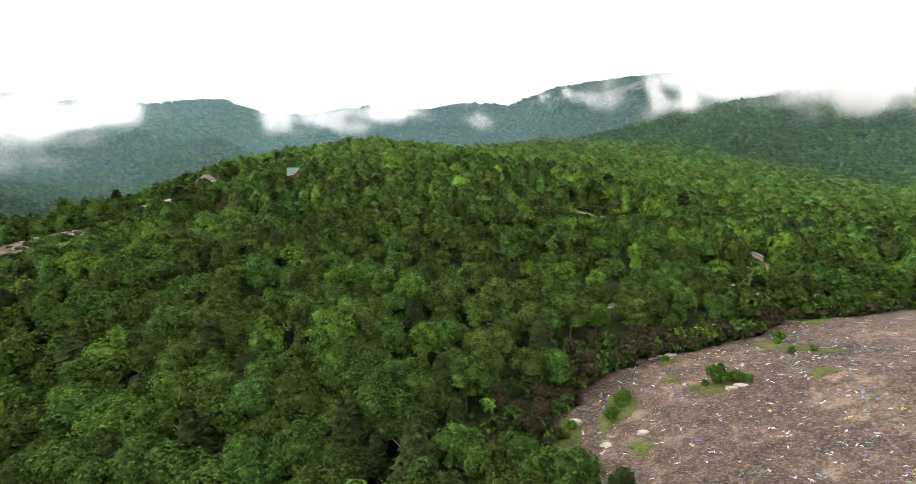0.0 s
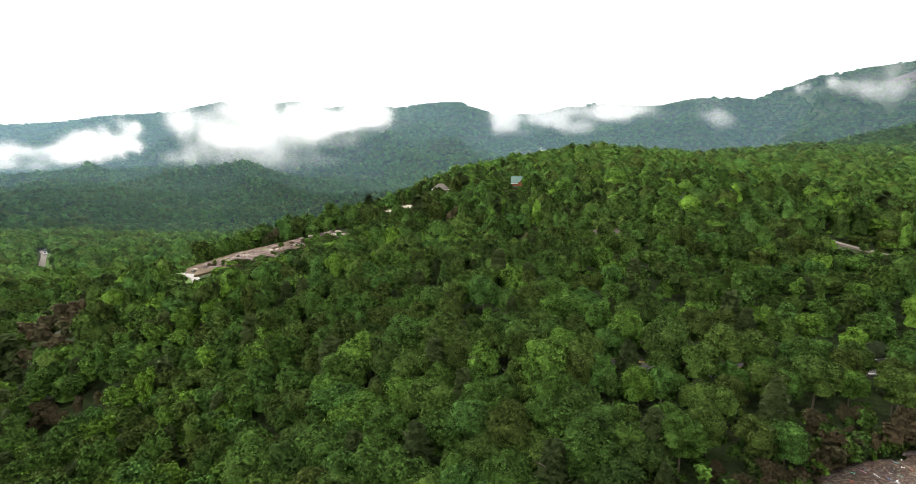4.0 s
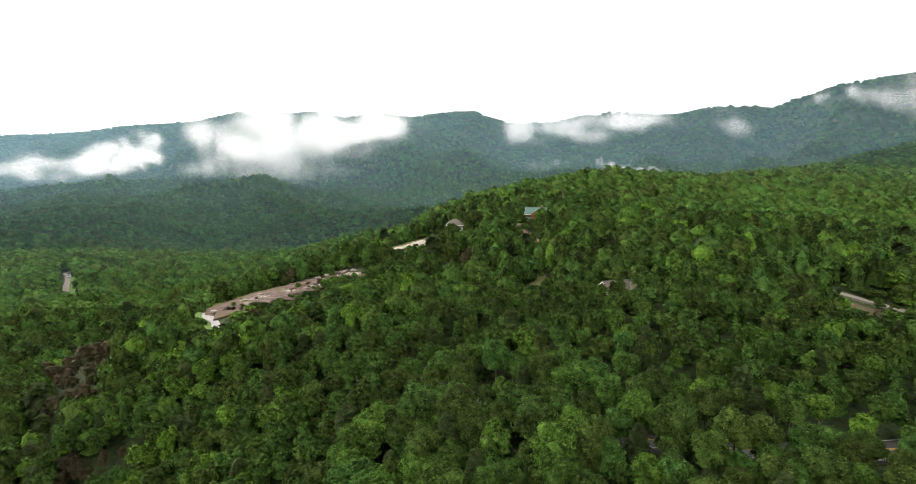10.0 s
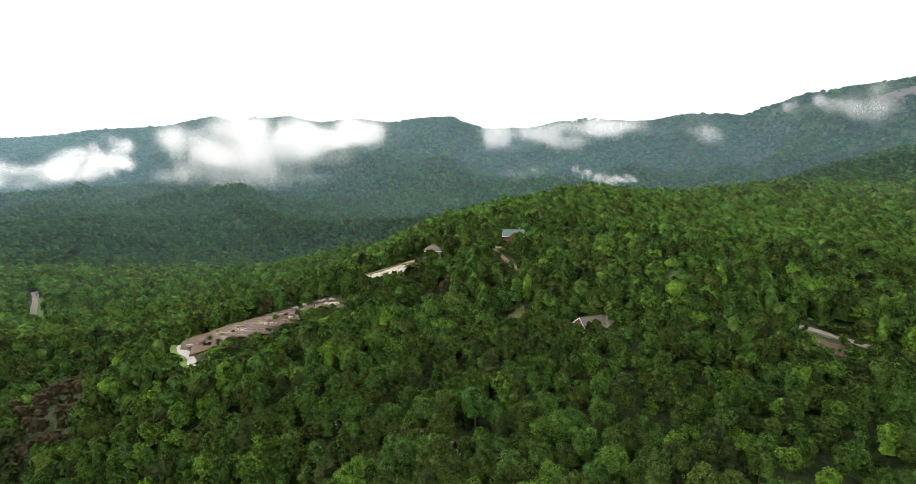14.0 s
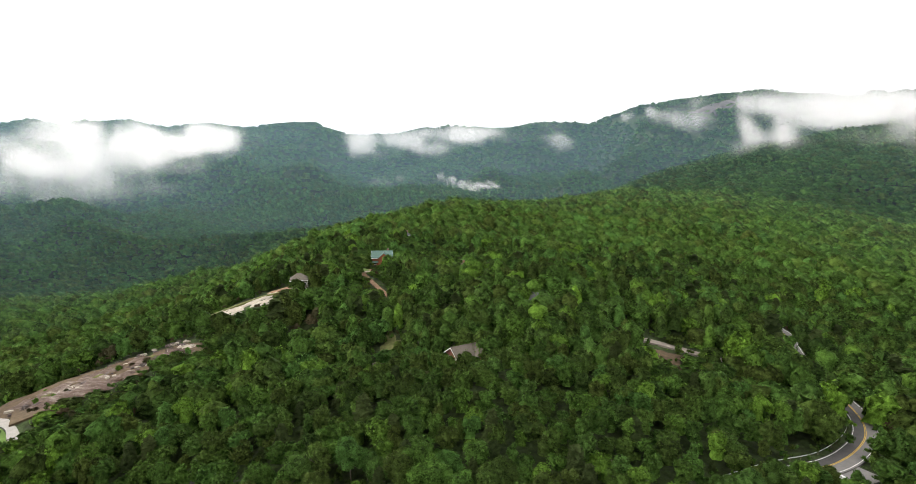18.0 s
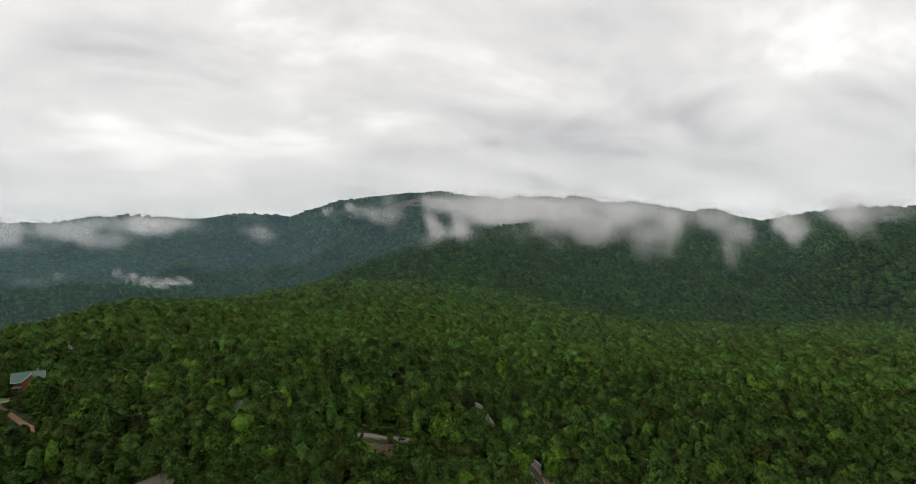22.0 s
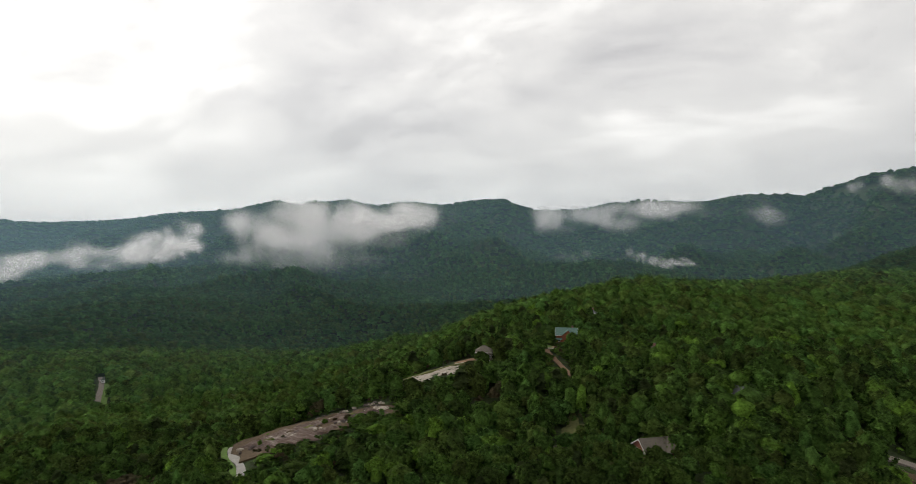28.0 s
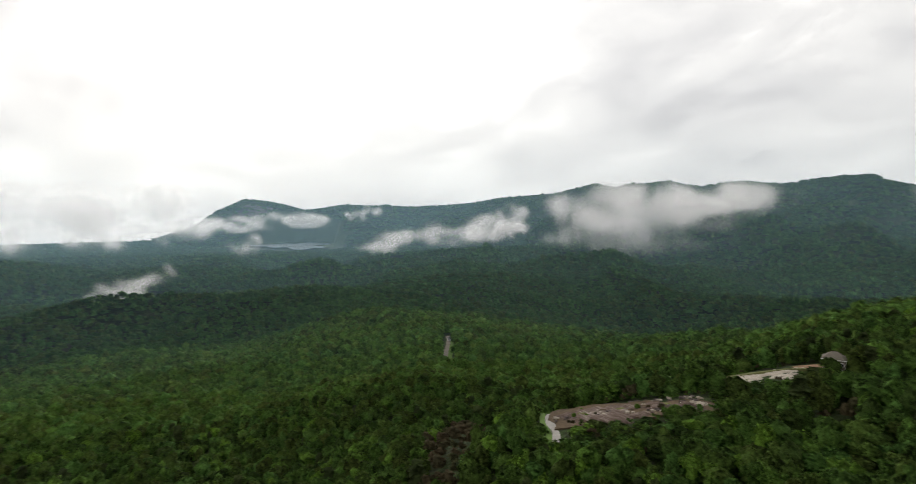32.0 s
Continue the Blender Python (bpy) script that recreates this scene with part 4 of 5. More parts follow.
def glass(name, tint):
    m, nt, bsdf = material(name, 0.06)
    bsdf.inputs["Base Color"].default_value = (*tint, 1)
    bsdf.inputs["Specular IOR Level"].default_value = 0.7
    bump(nt, bsdf, noise_tex(nt, where(nt), 0.6, 2), 0.05, 0.02)
    return m


m_glass = glass("window_glass", (0.03, 0.035, 0.04))
m_water = glass("lake_water", (0.10, 0.125, 0.14))
m_water.node_tree.nodes["Principled BSDF"].inputs["Roughness"].default_value = 0.28


# ---- shapes ----
def add_box(bm, x0, y0, z0, x1, y1, z1, bevel=0.0):
    v = [bm.verts.new(c) for c in ((x0, y0, z0), (x1, y0, z0), (x1, y1, z0), (x0, y1, z0), (x0, y0, z1), (x1, y0, z1), (x1, y1, z1), (x0, y1, z1))]
    f = [bm.faces.new([v[i] for i in q]) for q in ((3, 2, 1, 0), (4, 5, 6, 7), (0, 1, 5, 4), (1, 2, 6, 5), (2, 3, 7, 6), (3, 0, 4, 7))]
    if bevel:
        bmesh.ops.bevel(bm, geom=list({e for q in f for e in q.edges}), offset=bevel, segments=1, affect="EDGES")
    return bm


def box(*c, bevel=0.0):
    return add_box(bmesh.new(), *c, bevel=bevel)


def slab_between(quads, thick):
    """Roof planes as solid slabs: each quad (counter-clockwise from above) thickened downwards."""
    bm = bmesh.new()
    for q in quads:
        top = [bm.verts.new(p) for p in q]
        low = [bm.verts.new((p[0], p[1], p[2] - thick)) for p in q]
        n = len(q)
        bm.faces.new(top)
        bm.faces.new(low[::-1])
        for i in range(n):
            bm.faces.new((top[i], low[i], low[(i + 1) % n], top[(i + 1) % n]))
    return bm


def smooth_line(line, step):
    """Catmull-Rom through a centre line, at even steps."""
    p = np.array(line, float)
    p = np.vstack([2 * p[0] - p[1], p, 2 * p[-1] - p[-2]])
    out = []
    for i in range(1, len(p) - 2):
        n = max(2, int(np.hypot(*(p[i + 1] - p[i])) / step))
        for k in range(n):
            t = k / n
            out.append(0.5 * (2 * p[i] + (p[i + 1] - p[i - 1]) * t + (2 * p[i - 1] - 5 * p[i] + 4 * p[i + 1] - p[i + 2]) * t * t + (3 * p[i] - p[i - 1] - 3 * p[i + 1] + p[i + 2]) * t ** 3))
    return np.array(out + [p[-2]])


def strip(name, line, left, right, lift, mat, parent=None, ragged=0.0, step=2.0, drop=0.6):
    """A band along a centre line between two offsets (left is positive), with sides going into the ground."""
    c = smooth_line(line, step)
    t = np.gradient(c, axis=0)
    t /= np.linalg.norm(t, axis=1, keepdims=True)
    n = np.stack([-t[:, 1], t[:, 0]], -1)
    base = lay(c[:, 0], c[:, 1])
    base = np.convolve(np.pad(base, 3, "edge"), np.ones(7) / 7, "valid")
    w = ragged * fbm(c[:, 0], c[:, 1], 7, 3, 3)
    cols = [(left + w, -drop), (left + w * 0.9, lift), ((left + right) / 2 + 0 * w, lift + 0.01), (right - w * 0.9, lift), (right - w, -drop)]
    v = np.stack([np.column_stack([c + n * np.broadcast_to(o, len(c))[:, None], base + h]) for o, h in cols], 1)
    me = mesh_from(name, v.reshape(-1, 3), grid_faces(len(c), len(cols)), mat, False)
    ob = new(name, me)
    if parent:
        ob.parent = parent
    return ob


def mat_patch(name, x, y, a, b, turn, height, mat, label, category, parent=None, seed=0, lumps=0.3, kind=""):
    """A low irregular sheet with a soft rim lying on the ground: turf, moss, bare earth, flat rock."""
    rings, seg = 12, 40
    th = np.linspace(0, 2 * np.pi, seg, endpoint=False)
    k = 1 + 0.20 * np.sin(3 * th + seed) + 0.14 * np.sin(5 * th + 2 * seed) + 0.08 * np.sin(11 * th + seed * 3)
    rr = np.concatenate([np.linspace(0.02, 1, rings), [1.04]])
    R, TH = np.meshgrid(rr, th, indexing="ij")
    u, v = R * k * a * np.cos(TH), R * k * b * np.sin(TH)
    c, s = math.cos(radians(turn)), math.sin(radians(turn))
    px, py = x + u * c - v * s, y + u * s + v * c
    up = height * np.clip(1 - R ** 3, 0, 1) * (1 + lumps * fbm(px, py, 2.5, seed, 3))
    pz = surface(px, py) + 0.06 + up
    pz[-1] -= 0.8
    ob = new(name, mesh_from(name, np.stack([px, py, pz], -1).reshape(-1, 3), grid_faces(len(rr), seg, True), mat, True))
    return tagged(ob, label, category, kind=kind)


# ---- the bare granite dome with its painted scrawls ----
def dome_height(x, y):
    d = np.hypot(x - DOME[0], y - DOME[1])
    a = np.degrees(np.arctan2(y - DOME[1], x - DOME[0])) % 360
    k = np.clip(1 - d / dome_reach(a), 0, 1)
    swellings = 0.5 * fbm(x, y, 14, 5, 3) + 0.16 * fbm(x, y, 3.2, 8, 3)
    ledge = 0.22 * np.floor(3 * (fbm(x, y, 22, 15, 2) + 0.3 * k))
    return np.where(k > 0, np.maximum(0.12, 0.75 * np.clip(k * 30, 0, 1) + (swellings + ledge) * np.clip(k * 9, 0, 1) * 0.6), -0.4)


def surface(x, y):
    """Ground with the rock dome on it."""
    return lay(x, y) + np.where(on_dome(x, y, 1.0), dome_height(x, y), 0)


def make_dome():
    seg, rings = 300, 84
    th = np.linspace(0, 360, seg, endpoint=False)
    reach = dome_reach(th) * (1 + 0.03 * np.sin(np.radians(th * 17)) + 0.025 * np.sin(np.radians(th * 41 + 30)))
    R, TH = np.meshgrid(np.linspace(0.01, 1.0, rings), th, indexing="ij")
    x = DOME[0] + R * reach * np.cos(np.radians(TH))
    y = DOME[1] + R * reach * np.sin(np.radians(TH))
    z = lay(x, y) + dome_height(x, y)
    z[-1] = lay(x[-1], y[-1]) - 0.8
    ob = new("granite_dome", mesh_from("granite_dome", np.stack([x, y, z], -1).reshape(-1, 3), grid_faces(rings, seg, True), m_granite, True))
    tagged(ob, "broad bare granite dome covered in faded colourful scrawls", "rock")
    # single paint strokes, as short bars in rows
    g = random.Random(11)
    inks = [plain("paint_" + n, c, 0.6, 0, 5.0, 0.2) for n, c in (("white", (0.64, 0.62, 0.60)), ("cyan", (0.20, 0.42, 0.44)), ("pink", (0.50, 0.20, 0.30)), ("red", (0.42, 0.06, 0.06)), ("green", (0.08, 0.36, 0.20)),
                                                                ("yellow", (0.55, 0.45, 0.10)), ("blue", (0.10, 0.15, 0.42)), ("black", (0.03, 0.03, 0.03)))]
    weights = [9, 3, 3, 2, 2, 2, 3, 4]
    for ink, wt in zip(inks, weights):
        pts = []
        for _ in range(wt * 45):
            a, q = g.uniform(60, 285), g.uniform(0.05, 0.93) ** 0.6
            far = float(dome_reach(np.array([a]))[0]) * q
            cx, cy = DOME[0] + far * math.cos(radians(a)), DOME[1] + far * math.sin(radians(a))
            turn, size = g.uniform(0, 6.28), g.uniform(0.08, 0.24)
            for k in range(g.randint(2, 5)):
                ox, oy = cx + math.cos(turn) * k * size * 0.9, cy + math.sin(turn) * k * size * 0.9
                t2, L, W = turn + g.choice((0, 1.57, 0.8, -0.8)), size * g.uniform(0.5, 1.2), size * g.uniform(0.12, 0.25)
                for su, sv in ((-1, -1), (1, -1), (1, 1), (-1, 1)):
                    pts.append((ox + math.cos(t2) * su * L - math.sin(t2) * sv * W, oy + math.sin(t2) * su * L + math.cos(t2) * sv * W))
        p = np.array(pts)
        o = new("paint_strokes", mesh_from("paint_strokes", np.column_stack([p, surface(p[:, 0], p[:, 1]) + 0.08]), np.arange(len(p)).reshape(-1, 4), ink))
        o.parent = ob
        tagged(o, "faded scrawled strokes of " + ink.name[6:] + " paint", kind="stuff")


make_dome()
for k, (x, y, a, b, turn) in enumerate(((35.1, 84, 1.3, 0.7, 20), (40, 79.2, 3.0, 1.5, 10), (57.5, 91, 4.2, 1.6, -50), (62, 86, 1.6, 0.8, 10), (54.5, 76.6, 1.9, 1.2, 20), (24.5, 77.5, 4.2, 1.6, 55), (16, 72.5, 3.2, 1.5, 70), (24.5, 66.5, 1.0, 1.4, 0), (73, 107, 2.6, 1.0, 15),
                                        (37, 91.2, 1.5, 0.8, 0))):
    mat_patch("moss_patch", x, y, a * 1.3, b * 1.35, turn, 0.2, m_moss, "patch of green moss and grass growing on the bare granite", "moss", seed=k)
# pale seams worn by running water
for line in ([(58, 80), (55, 70), (50, 61), (47.5, 52), (47, 44)], [(35, 84), (33, 76), (30, 70), (28, 62)], [(70, 92), (66, 82), (66, 70)]):
    c = smooth_line(line, 0.8)
    n = np.gradient(c, axis=0)
    n = np.stack([-n[:, 1], n[:, 0]], -1) / np.linalg.norm(n, axis=1, keepdims=True)
    w = 0.17 + 0.14 * fbm(c[:, 0], c[:, 1], 4, 2, 3)
    v = np.concatenate([np.column_stack([c + s * n * w[:, None], surface(*(c + s * n * w[:, None]).T) + 0.05]) for s in (-1, 0, 1)]).reshape(3, -1, 3).transpose(1, 0, 2)
    tagged(new("water_streak", mesh_from("water_streak", v.reshape(-1, 3), grid_faces(len(c), 3), m_slabrock)), "pale water-worn streak down the granite", "rock")


def rock_slab(x, y, a, b, h, turn, seed, mat, label, lift=0.0):
    """A loose flat rock: bevelled irregular prism."""
    g = random.Random(seed)
    bm = bmesh.new()
    n = 9
    ring = [(a * math.cos(6.283 * i / n) * g.uniform(0.75, 1.15), b * math.sin(6.283 * i / n) * g.uniform(0.75, 1.15)) for i in range(n)]
    low = [bm.verts.new((px, py, -0.35)) for px, py in ring]
    top = [bm.verts.new((px * 0.9, py * 0.9, h * g.uniform(0.7, 1.2))) for px, py in ring]
    bm.faces.new(low[::-1])
    bm.faces.new(top)
    for i in range(n):
        bm.faces.new((low[i], low[(i + 1) % n], top[(i + 1) % n], top[i]))
    bmesh.ops.bevel(bm, geom=bm.edges[:], offset=0.06, segments=1, affect="EDGES")
    me = bpy.data.meshes.new("rock_slab")
    bm.to_mesh(me)
    bm.free()
    me.materials.append(mat)
    ob = new("rock_slab", me)
    ob.matrix_world = pose(x, y, float(surface(np.array([x]), np.array([y]))[0]) + lift, g.uniform(-4, 4), g.uniform(-4, 4), turn)
    return tagged(ob, label, "rock", "loose rocks")


g = random.Random(5)
for x, y, a, b in ((34, 93, 2.2, 0.6), (36, 93.4, 1.8, 0.5), (38.5, 93.5, 1.4, 0.5), (43, 77.6, 1.2, 0.6), (44.6, 78.4, 1.0, 0.5), (41.5, 77.2, 0.9, 0.4), (68, 107, 2.2, 0.6), (71, 108.5, 1.8, 0.5), (20, 79, 1.2, 0.7), (22, 80, 0.9, 0.6), (18, 76, 1.1, 0.6), (47.5, 74, 0.8, 0.5), (21, 69, 1.3, 0.8), (26, 70, 1.0, 0.6)):
    rock_slab(x, y, a, b, g.uniform(0.15, 0.35), g.uniform(-20, 30), g.random(), m_white_rock if g.random() < 0.6 else m_slabrock, "loose flat granite slab at the rim of the dome")


def shrub(x, y, h, seed, mat, label, dense=420):
    v, f = crown(seed, 14, dense, 0.042, 0.46, 0.0, lobe=(6, 3))
    ob = new("shrub")
    ob.matrix_world = pose(x, y, float(surface(np.array([x]), np.array([y]))[0]) - 0.2 * h, 0, 0, seed * 40) @ Matrix.Diagonal((h * 1.1, h * 1.1, h, 1))
    tagged(ob, label, "shrub", "shrubs on the rock")
    o = new("foliage", mesh_from("foliage", v, f, mat, True))
    o.parent = ob
    o = new("stem", trunk_mesh(seed, 4))
    o.parent = ob


for k, (x, y, h) in enumerate(((40.6, 80, 3.9), (43, 79.2, 2.5), (44.4, 78.6, 1.9), (38.6, 79.6, 1.5), (23, 75.2, 2.4), (26.5, 80.4, 2.2), (17, 74, 1.9), (58.5, 95, 2.6), (57, 93, 1.8), (56.5, 88, 1.5), (59.5, 87, 1.4), (25.5, 79, 2.8), (24, 76.5, 1.8), (15.5, 72, 2.2), (37, 91.5, 1.3), (14, 66, 2.0))):
    shrub(x, y, h, 300 + k, m_shrub, "low green shrub rooted in a crack of the granite")
for k, (x, y, h) in enumerate(((33, 95.5, 1.9), (28, 93, 2.2), (40, 97.5, 1.6), (50, 100, 2.0), (20, 87, 2.2), (75, 112, 1.8), (12, 79, 2.4), (60, 103.5, 1.8))):
    shrub(x, y, h, 330 + k, m_dead, "dry brown shrub at the rim of the granite", 160)


# ---- roads ----
def make_highway():
    road = new("road_1")
    tagged(road, "two-lane mountain highway winding between the trees", "road", kind="structure")
    strip("lane", HIGHWAY, 3.5, 0.0, 0.42, m_asphalt, road)
    strip("lane", HIGHWAY, 0.0, -3.6, 0.42, m_worn, road)
    for off in (0.16, -0.16):
        strip("centre_line", HIGHWAY, off + 0.07, off - 0.07, 0.46, m_yellow, road, drop=-0.44)
    for off in (3.05, -3.05):
        strip("edge_line", HIGHWAY, off + 0.08, off - 0.08, 0.46, m_line, road, drop=-0.44)
    strip("pull_off", [(71, 140.5), (78, 145), (86, 151)], 0.6, -6.5, 0.38, m_worn, road, 0.6)
    strip("verge", HIGHWAY[8:15], 6.2, 3.8, 0.28, m_dirt, road, 0.5)
    rail = new("guard_rail")
    tagged(rail, "galvanised steel guard rail along the highway bend", "guard rail")
    line = HIGHWAY[9:15]
    c = smooth_line(line, 2.0)
    t = np.gradient(c, axis=0)
    t /= np.linalg.norm(t, axis=1, keepdims=True)
    n = np.stack([-t[:, 1], t[:, 0]], -1)
    p = c + n * 4.7
    z = lay(p[:, 0], p[:, 1])
    prof = [(0.0, 0.62), (0.05, 0.68), (0.0, 0.76), (0.05, 0.84), (0.0, 0.92)]
    v = np.stack([np.column_stack([p + n * o, z + 0.2 + h]) for o, h in prof], 1)
    o = new("rail", mesh_from("rail", v.reshape(-1, 3), grid_faces(len(p), len(prof)), m_steel))
    o.modifiers.new("thickness", "SOLIDIFY").thickness = 0.02
    o.parent = rail
    post = mesh_from("post", *cube_arrays(0.12, 0.12, 1.3), m_post)
    for q, h in zip(p[::2], z[::2]):
        o = new("post", post)
        o.location = (q[0], q[1], h - 0.3)
        o.parent = rail


def cube_arrays(a, b, h):
    v = [(x * a / 2, y * b / 2, z) for z in (0, h) for x, y in ((-1, -1), (1, -1), (1, 1), (-1, 1))]
    return np.array(v), np.array([(3, 2, 1, 0), (4, 5, 6, 7), (0, 1, 5, 4), (1, 2, 6, 5), (2, 3, 7, 6), (3, 0, 4, 7)])


make_highway()
for name, line, half, mat, label in (("road_2", SIDE_ROAD, 2.3, m_drive, "pale gravel side road under the trees"), ("road_3", HOUSE_DRIVE, 1.3, m_dirt, "gravel drive climbing to the log house"),
                                     ("road_4", WHITE_ROAD, 2.1, m_gravel, "white concrete road curving round the ridge"), ("road_5", VALLEY_ROAD, 2.0, m_drive, "pale road through the valley forest")):
    tagged(strip(name, line, half, -half, 0.3, mat, None, 0.35), label, "road", kind="structure")
tagged(strip("grass_verge", WHITE_ROAD[2:], -2.1, -4.6, 0.25, m_grass, None, 0.5), "strip of mown grass beside the white road", "grass", kind="structure")
tagged(strip("grass_verge", VALLEY_ROAD, -2.0, -6.0, 0.25, m_grass, None, 0.8), "strip of mown grass beside the valley road", "grass", kind="structure")

# ---- clearings and bare rock on the ridge ----
mat_patch("lawn", 92, 262, 5.5, 15, -20, 0.25, m_grass, "bright green lawn in a forest clearing", "grass", kind="structure", seed=1)
mat_patch("lawn", -97, 301, 6, 7, 0, 0.25, m_grass, "small lawn before the log house", "grass", kind="structure", seed=2)
mat_patch("clearing", -55, 202, 4.5, 13, 15, 0.25, m_rough_grass, "rough yellow grass in a small clearing", "grass", kind="structure", seed=3)
mat_patch("clearing", 45, 197.5, 8, 4.5, -6, 0.25, m_dry_turf, "rough grass sloping down from the side road", "grass", kind="structure", seed=12)
mat_patch("clearing", -33, 181, 8.5, 5.5, 0, 0.25, m_rough_grass, "rough yellow grass below the tan house", "grass", kind="structure", seed=4)
mat_patch("clearing", -6, 188, 6.5, 4.5, 0, 0.25, m_dirt, "bare orange earth among the trees", "earth", kind="structure", seed=5)
mat_patch("rock_outcrop", -58, 189, 6, 4.5, 10, 0.4, m_slabrock, "brown rock outcrop in a small clearing", "rock", seed=6)
mat_patch("clearing", -128, 265, 7.5, 5, 30, 0.25, m_dirt, "orange earth and dry grass by the pale rock", "earth", kind="structure", seed=7)
mat_patch("clearing", -179, 161, 4, 2.5, 45, 0.3, m_rough_grass, "dry grass at the foot of the rock slab", "grass", kind="structure", seed=8)
tagged(strip("clearing", [(-172, 152), (-163, 160), (-154, 170)], 5.0, -7.0, 0.30, m_dry_turf, None, 2.4, 1.5), "rust-brown turf below the granite slab", "grass", kind="structure")
tagged(strip("clearing", [(-182, 156), (-169, 168), (-158, 178), (-148, 188), (-134, 203)], 9.0, -10.0, 0.32, m_dry_turf, None, 2.6, 1.5), "brown dry turf round the granite slab", "grass", kind="structure")
for k, (x, y, a, b, turn) in enumerate(((-166, 161, 7.5, 5.5, 42), (-156.5, 168, 8.5, 6.5, 44), (-149, 176, 5.5, 3.6, 44), (-176, 163.5, 7.5, 6.2, 42), (-168, 170.5, 8.0, 7.2, 45), (-160.5, 178, 8.0, 6.2, 44), (-151, 187.5, 7.0, 4.4, 45), (-143.5, 196, 5.0, 3.0, 48))):
    mat_patch("granite_slab", x, y, a, b, turn, 1.0, m_streaked, "sloping bare granite slab with pale streaks in dry turf", "rock", seed=k + 40, lumps=0.5)
for k, (x, y, a, b, turn) in enumerate(((-150, 234, 6.0, 4.4, 52), (-142, 241, 6.0, 5.0, 50), (-137, 251, 6.5, 5.2, 52), (-131, 257.5, 4.0, 3.4, 40), (-149, 243, 4.5, 3.0, 50), (-139, 233, 5.0, 3.6, 52), (-130, 246, 5.0, 4.0, 50))):
    mat_patch("granite_slab", x, y, a, b, turn, 0.75, m_white_rock, "pale bare granite ledge on the wooded ridge", "rock", seed=k + 50, lumps=0.6)
tagged(strip("path", [(-158, 236), (-146, 246), (-134, 254), (-124, 258)], 0.9, -0.9, 1.05, m_rough_grass, None, 0.2), "narrow grassy path crossing the pale granite", "path", kind="structure")
tagged(strip("granite_slab", [(-153, 187), (-147, 192), (-140, 199.5)], 1.4, -3.6, 0.55, m_streaked, None, 2.6, 0.7), "narrow upper end of the bare granite slab", "rock")
for k, (x, y, a, b, turn) in enumerate(((-170, 164, 3.0, 1.4, 40), (-165, 171, 2.2, 1.0, 50), (-172, 173, 3.2, 1.2, 44), (-160, 176, 3.4, 1.3, 38), (-163, 181, 2.6, 1.0, 45), (-153, 185, 4.0, 2.2, 40), (-149, 191, 2.4, 1.4, 50), (-177, 165, 2.4, 1.2, 30), (-156, 178, 2.0, 0.9, 55))):
    mat_patch("turf_patch", x, y, a, b, turn, 0.95, m_dry_turf if k % 3 else m_rough_grass, "tuft of dry turf growing over the granite slab", "grass", seed=k + 20)
for k, (x, y, h) in enumerate(((-171, 161, 2.6), (-164, 166, 2.0), (-155, 181, 2.8), (-152, 184, 2.2), (-176, 170, 1.8), (-148, 187, 3.0), (-166, 163, 2.2))):
    shrub(x, y, h, 360 + k, m_dead if k % 2 else m_shrub, "brownish shrub on the granite slab" if k % 2 else "low green shrub beside the granite slab", 160)
mat_patch("rock_outcrop", -141, 200, 4.5, 3.5, 40, 0.5, m_white_rock, "small pale granite outcrop on the ridge", "rock", seed=9)
g = random.Random(8)
for k in range(90):
    q, side = g.random(), g.choice((g.uniform(-10, -6), g.uniform(2, 8), g.uniform(-9, 7)))
    x, y = -180 + 42 * q + side * 0.7, 159 + 42 * q - side * 0.7
    rock_slab(x, y, g.uniform(0.5, 1.7), g.uniform(0.3, 0.7), g.uniform(0.2, 0.6), g.uniform(20, 70), k + 50, m_white_rock if g.random() < 0.3 else m_slabrock, "pale broken granite block on the sloping slab", 0.45)


# ---- houses ----
def window(parent, x, y, z, w, h, face):
    """A framed window on a wall face: 's' looks south (-y), 'w' west, 'e' east, 'n' north."""
    ob = new("window")
    ob.parent = parent
    t = {"s": 0, "e": 90, "n": 180, "w": -90}[face]
    ob.matrix_local = pose(x, y, z, 0, 0, t)
    bm = bmesh.new()
    for c in ((-w / 2 - 0.12, -0.08, -0.12, w / 2 + 0.12, 0.02, 0), (-w / 2 - 0.12, -0.08, h, w / 2 + 0.12, 0.02, h + 0.12), (-w / 2 - 0.12, -0.08, 0, -w / 2, 0.02, h), (w / 2, -0.08, 0, w / 2 + 0.12, 0.02, h), (-0.03, -0.06, 0, 0.03, 0.0, h)):
        add_box(bm, *c)
    me = bpy.data.meshes.new("frame")
    bm.to_mesh(me)
    bm.free()
    me.materials.append(m_trim)
    ob.data = None
    for nm, mesh in (("frame", me), ("pane", mesh_from("pane", np.array([(-w / 2, -0.03, 0), (w / 2, -0.03, 0), (w / 2, -0.03, h), (-w / 2, -0.03, h)]), np.array([(0, 1, 2, 3)]), m_glass))):
        o = new(nm, mesh)
        o.parent = ob


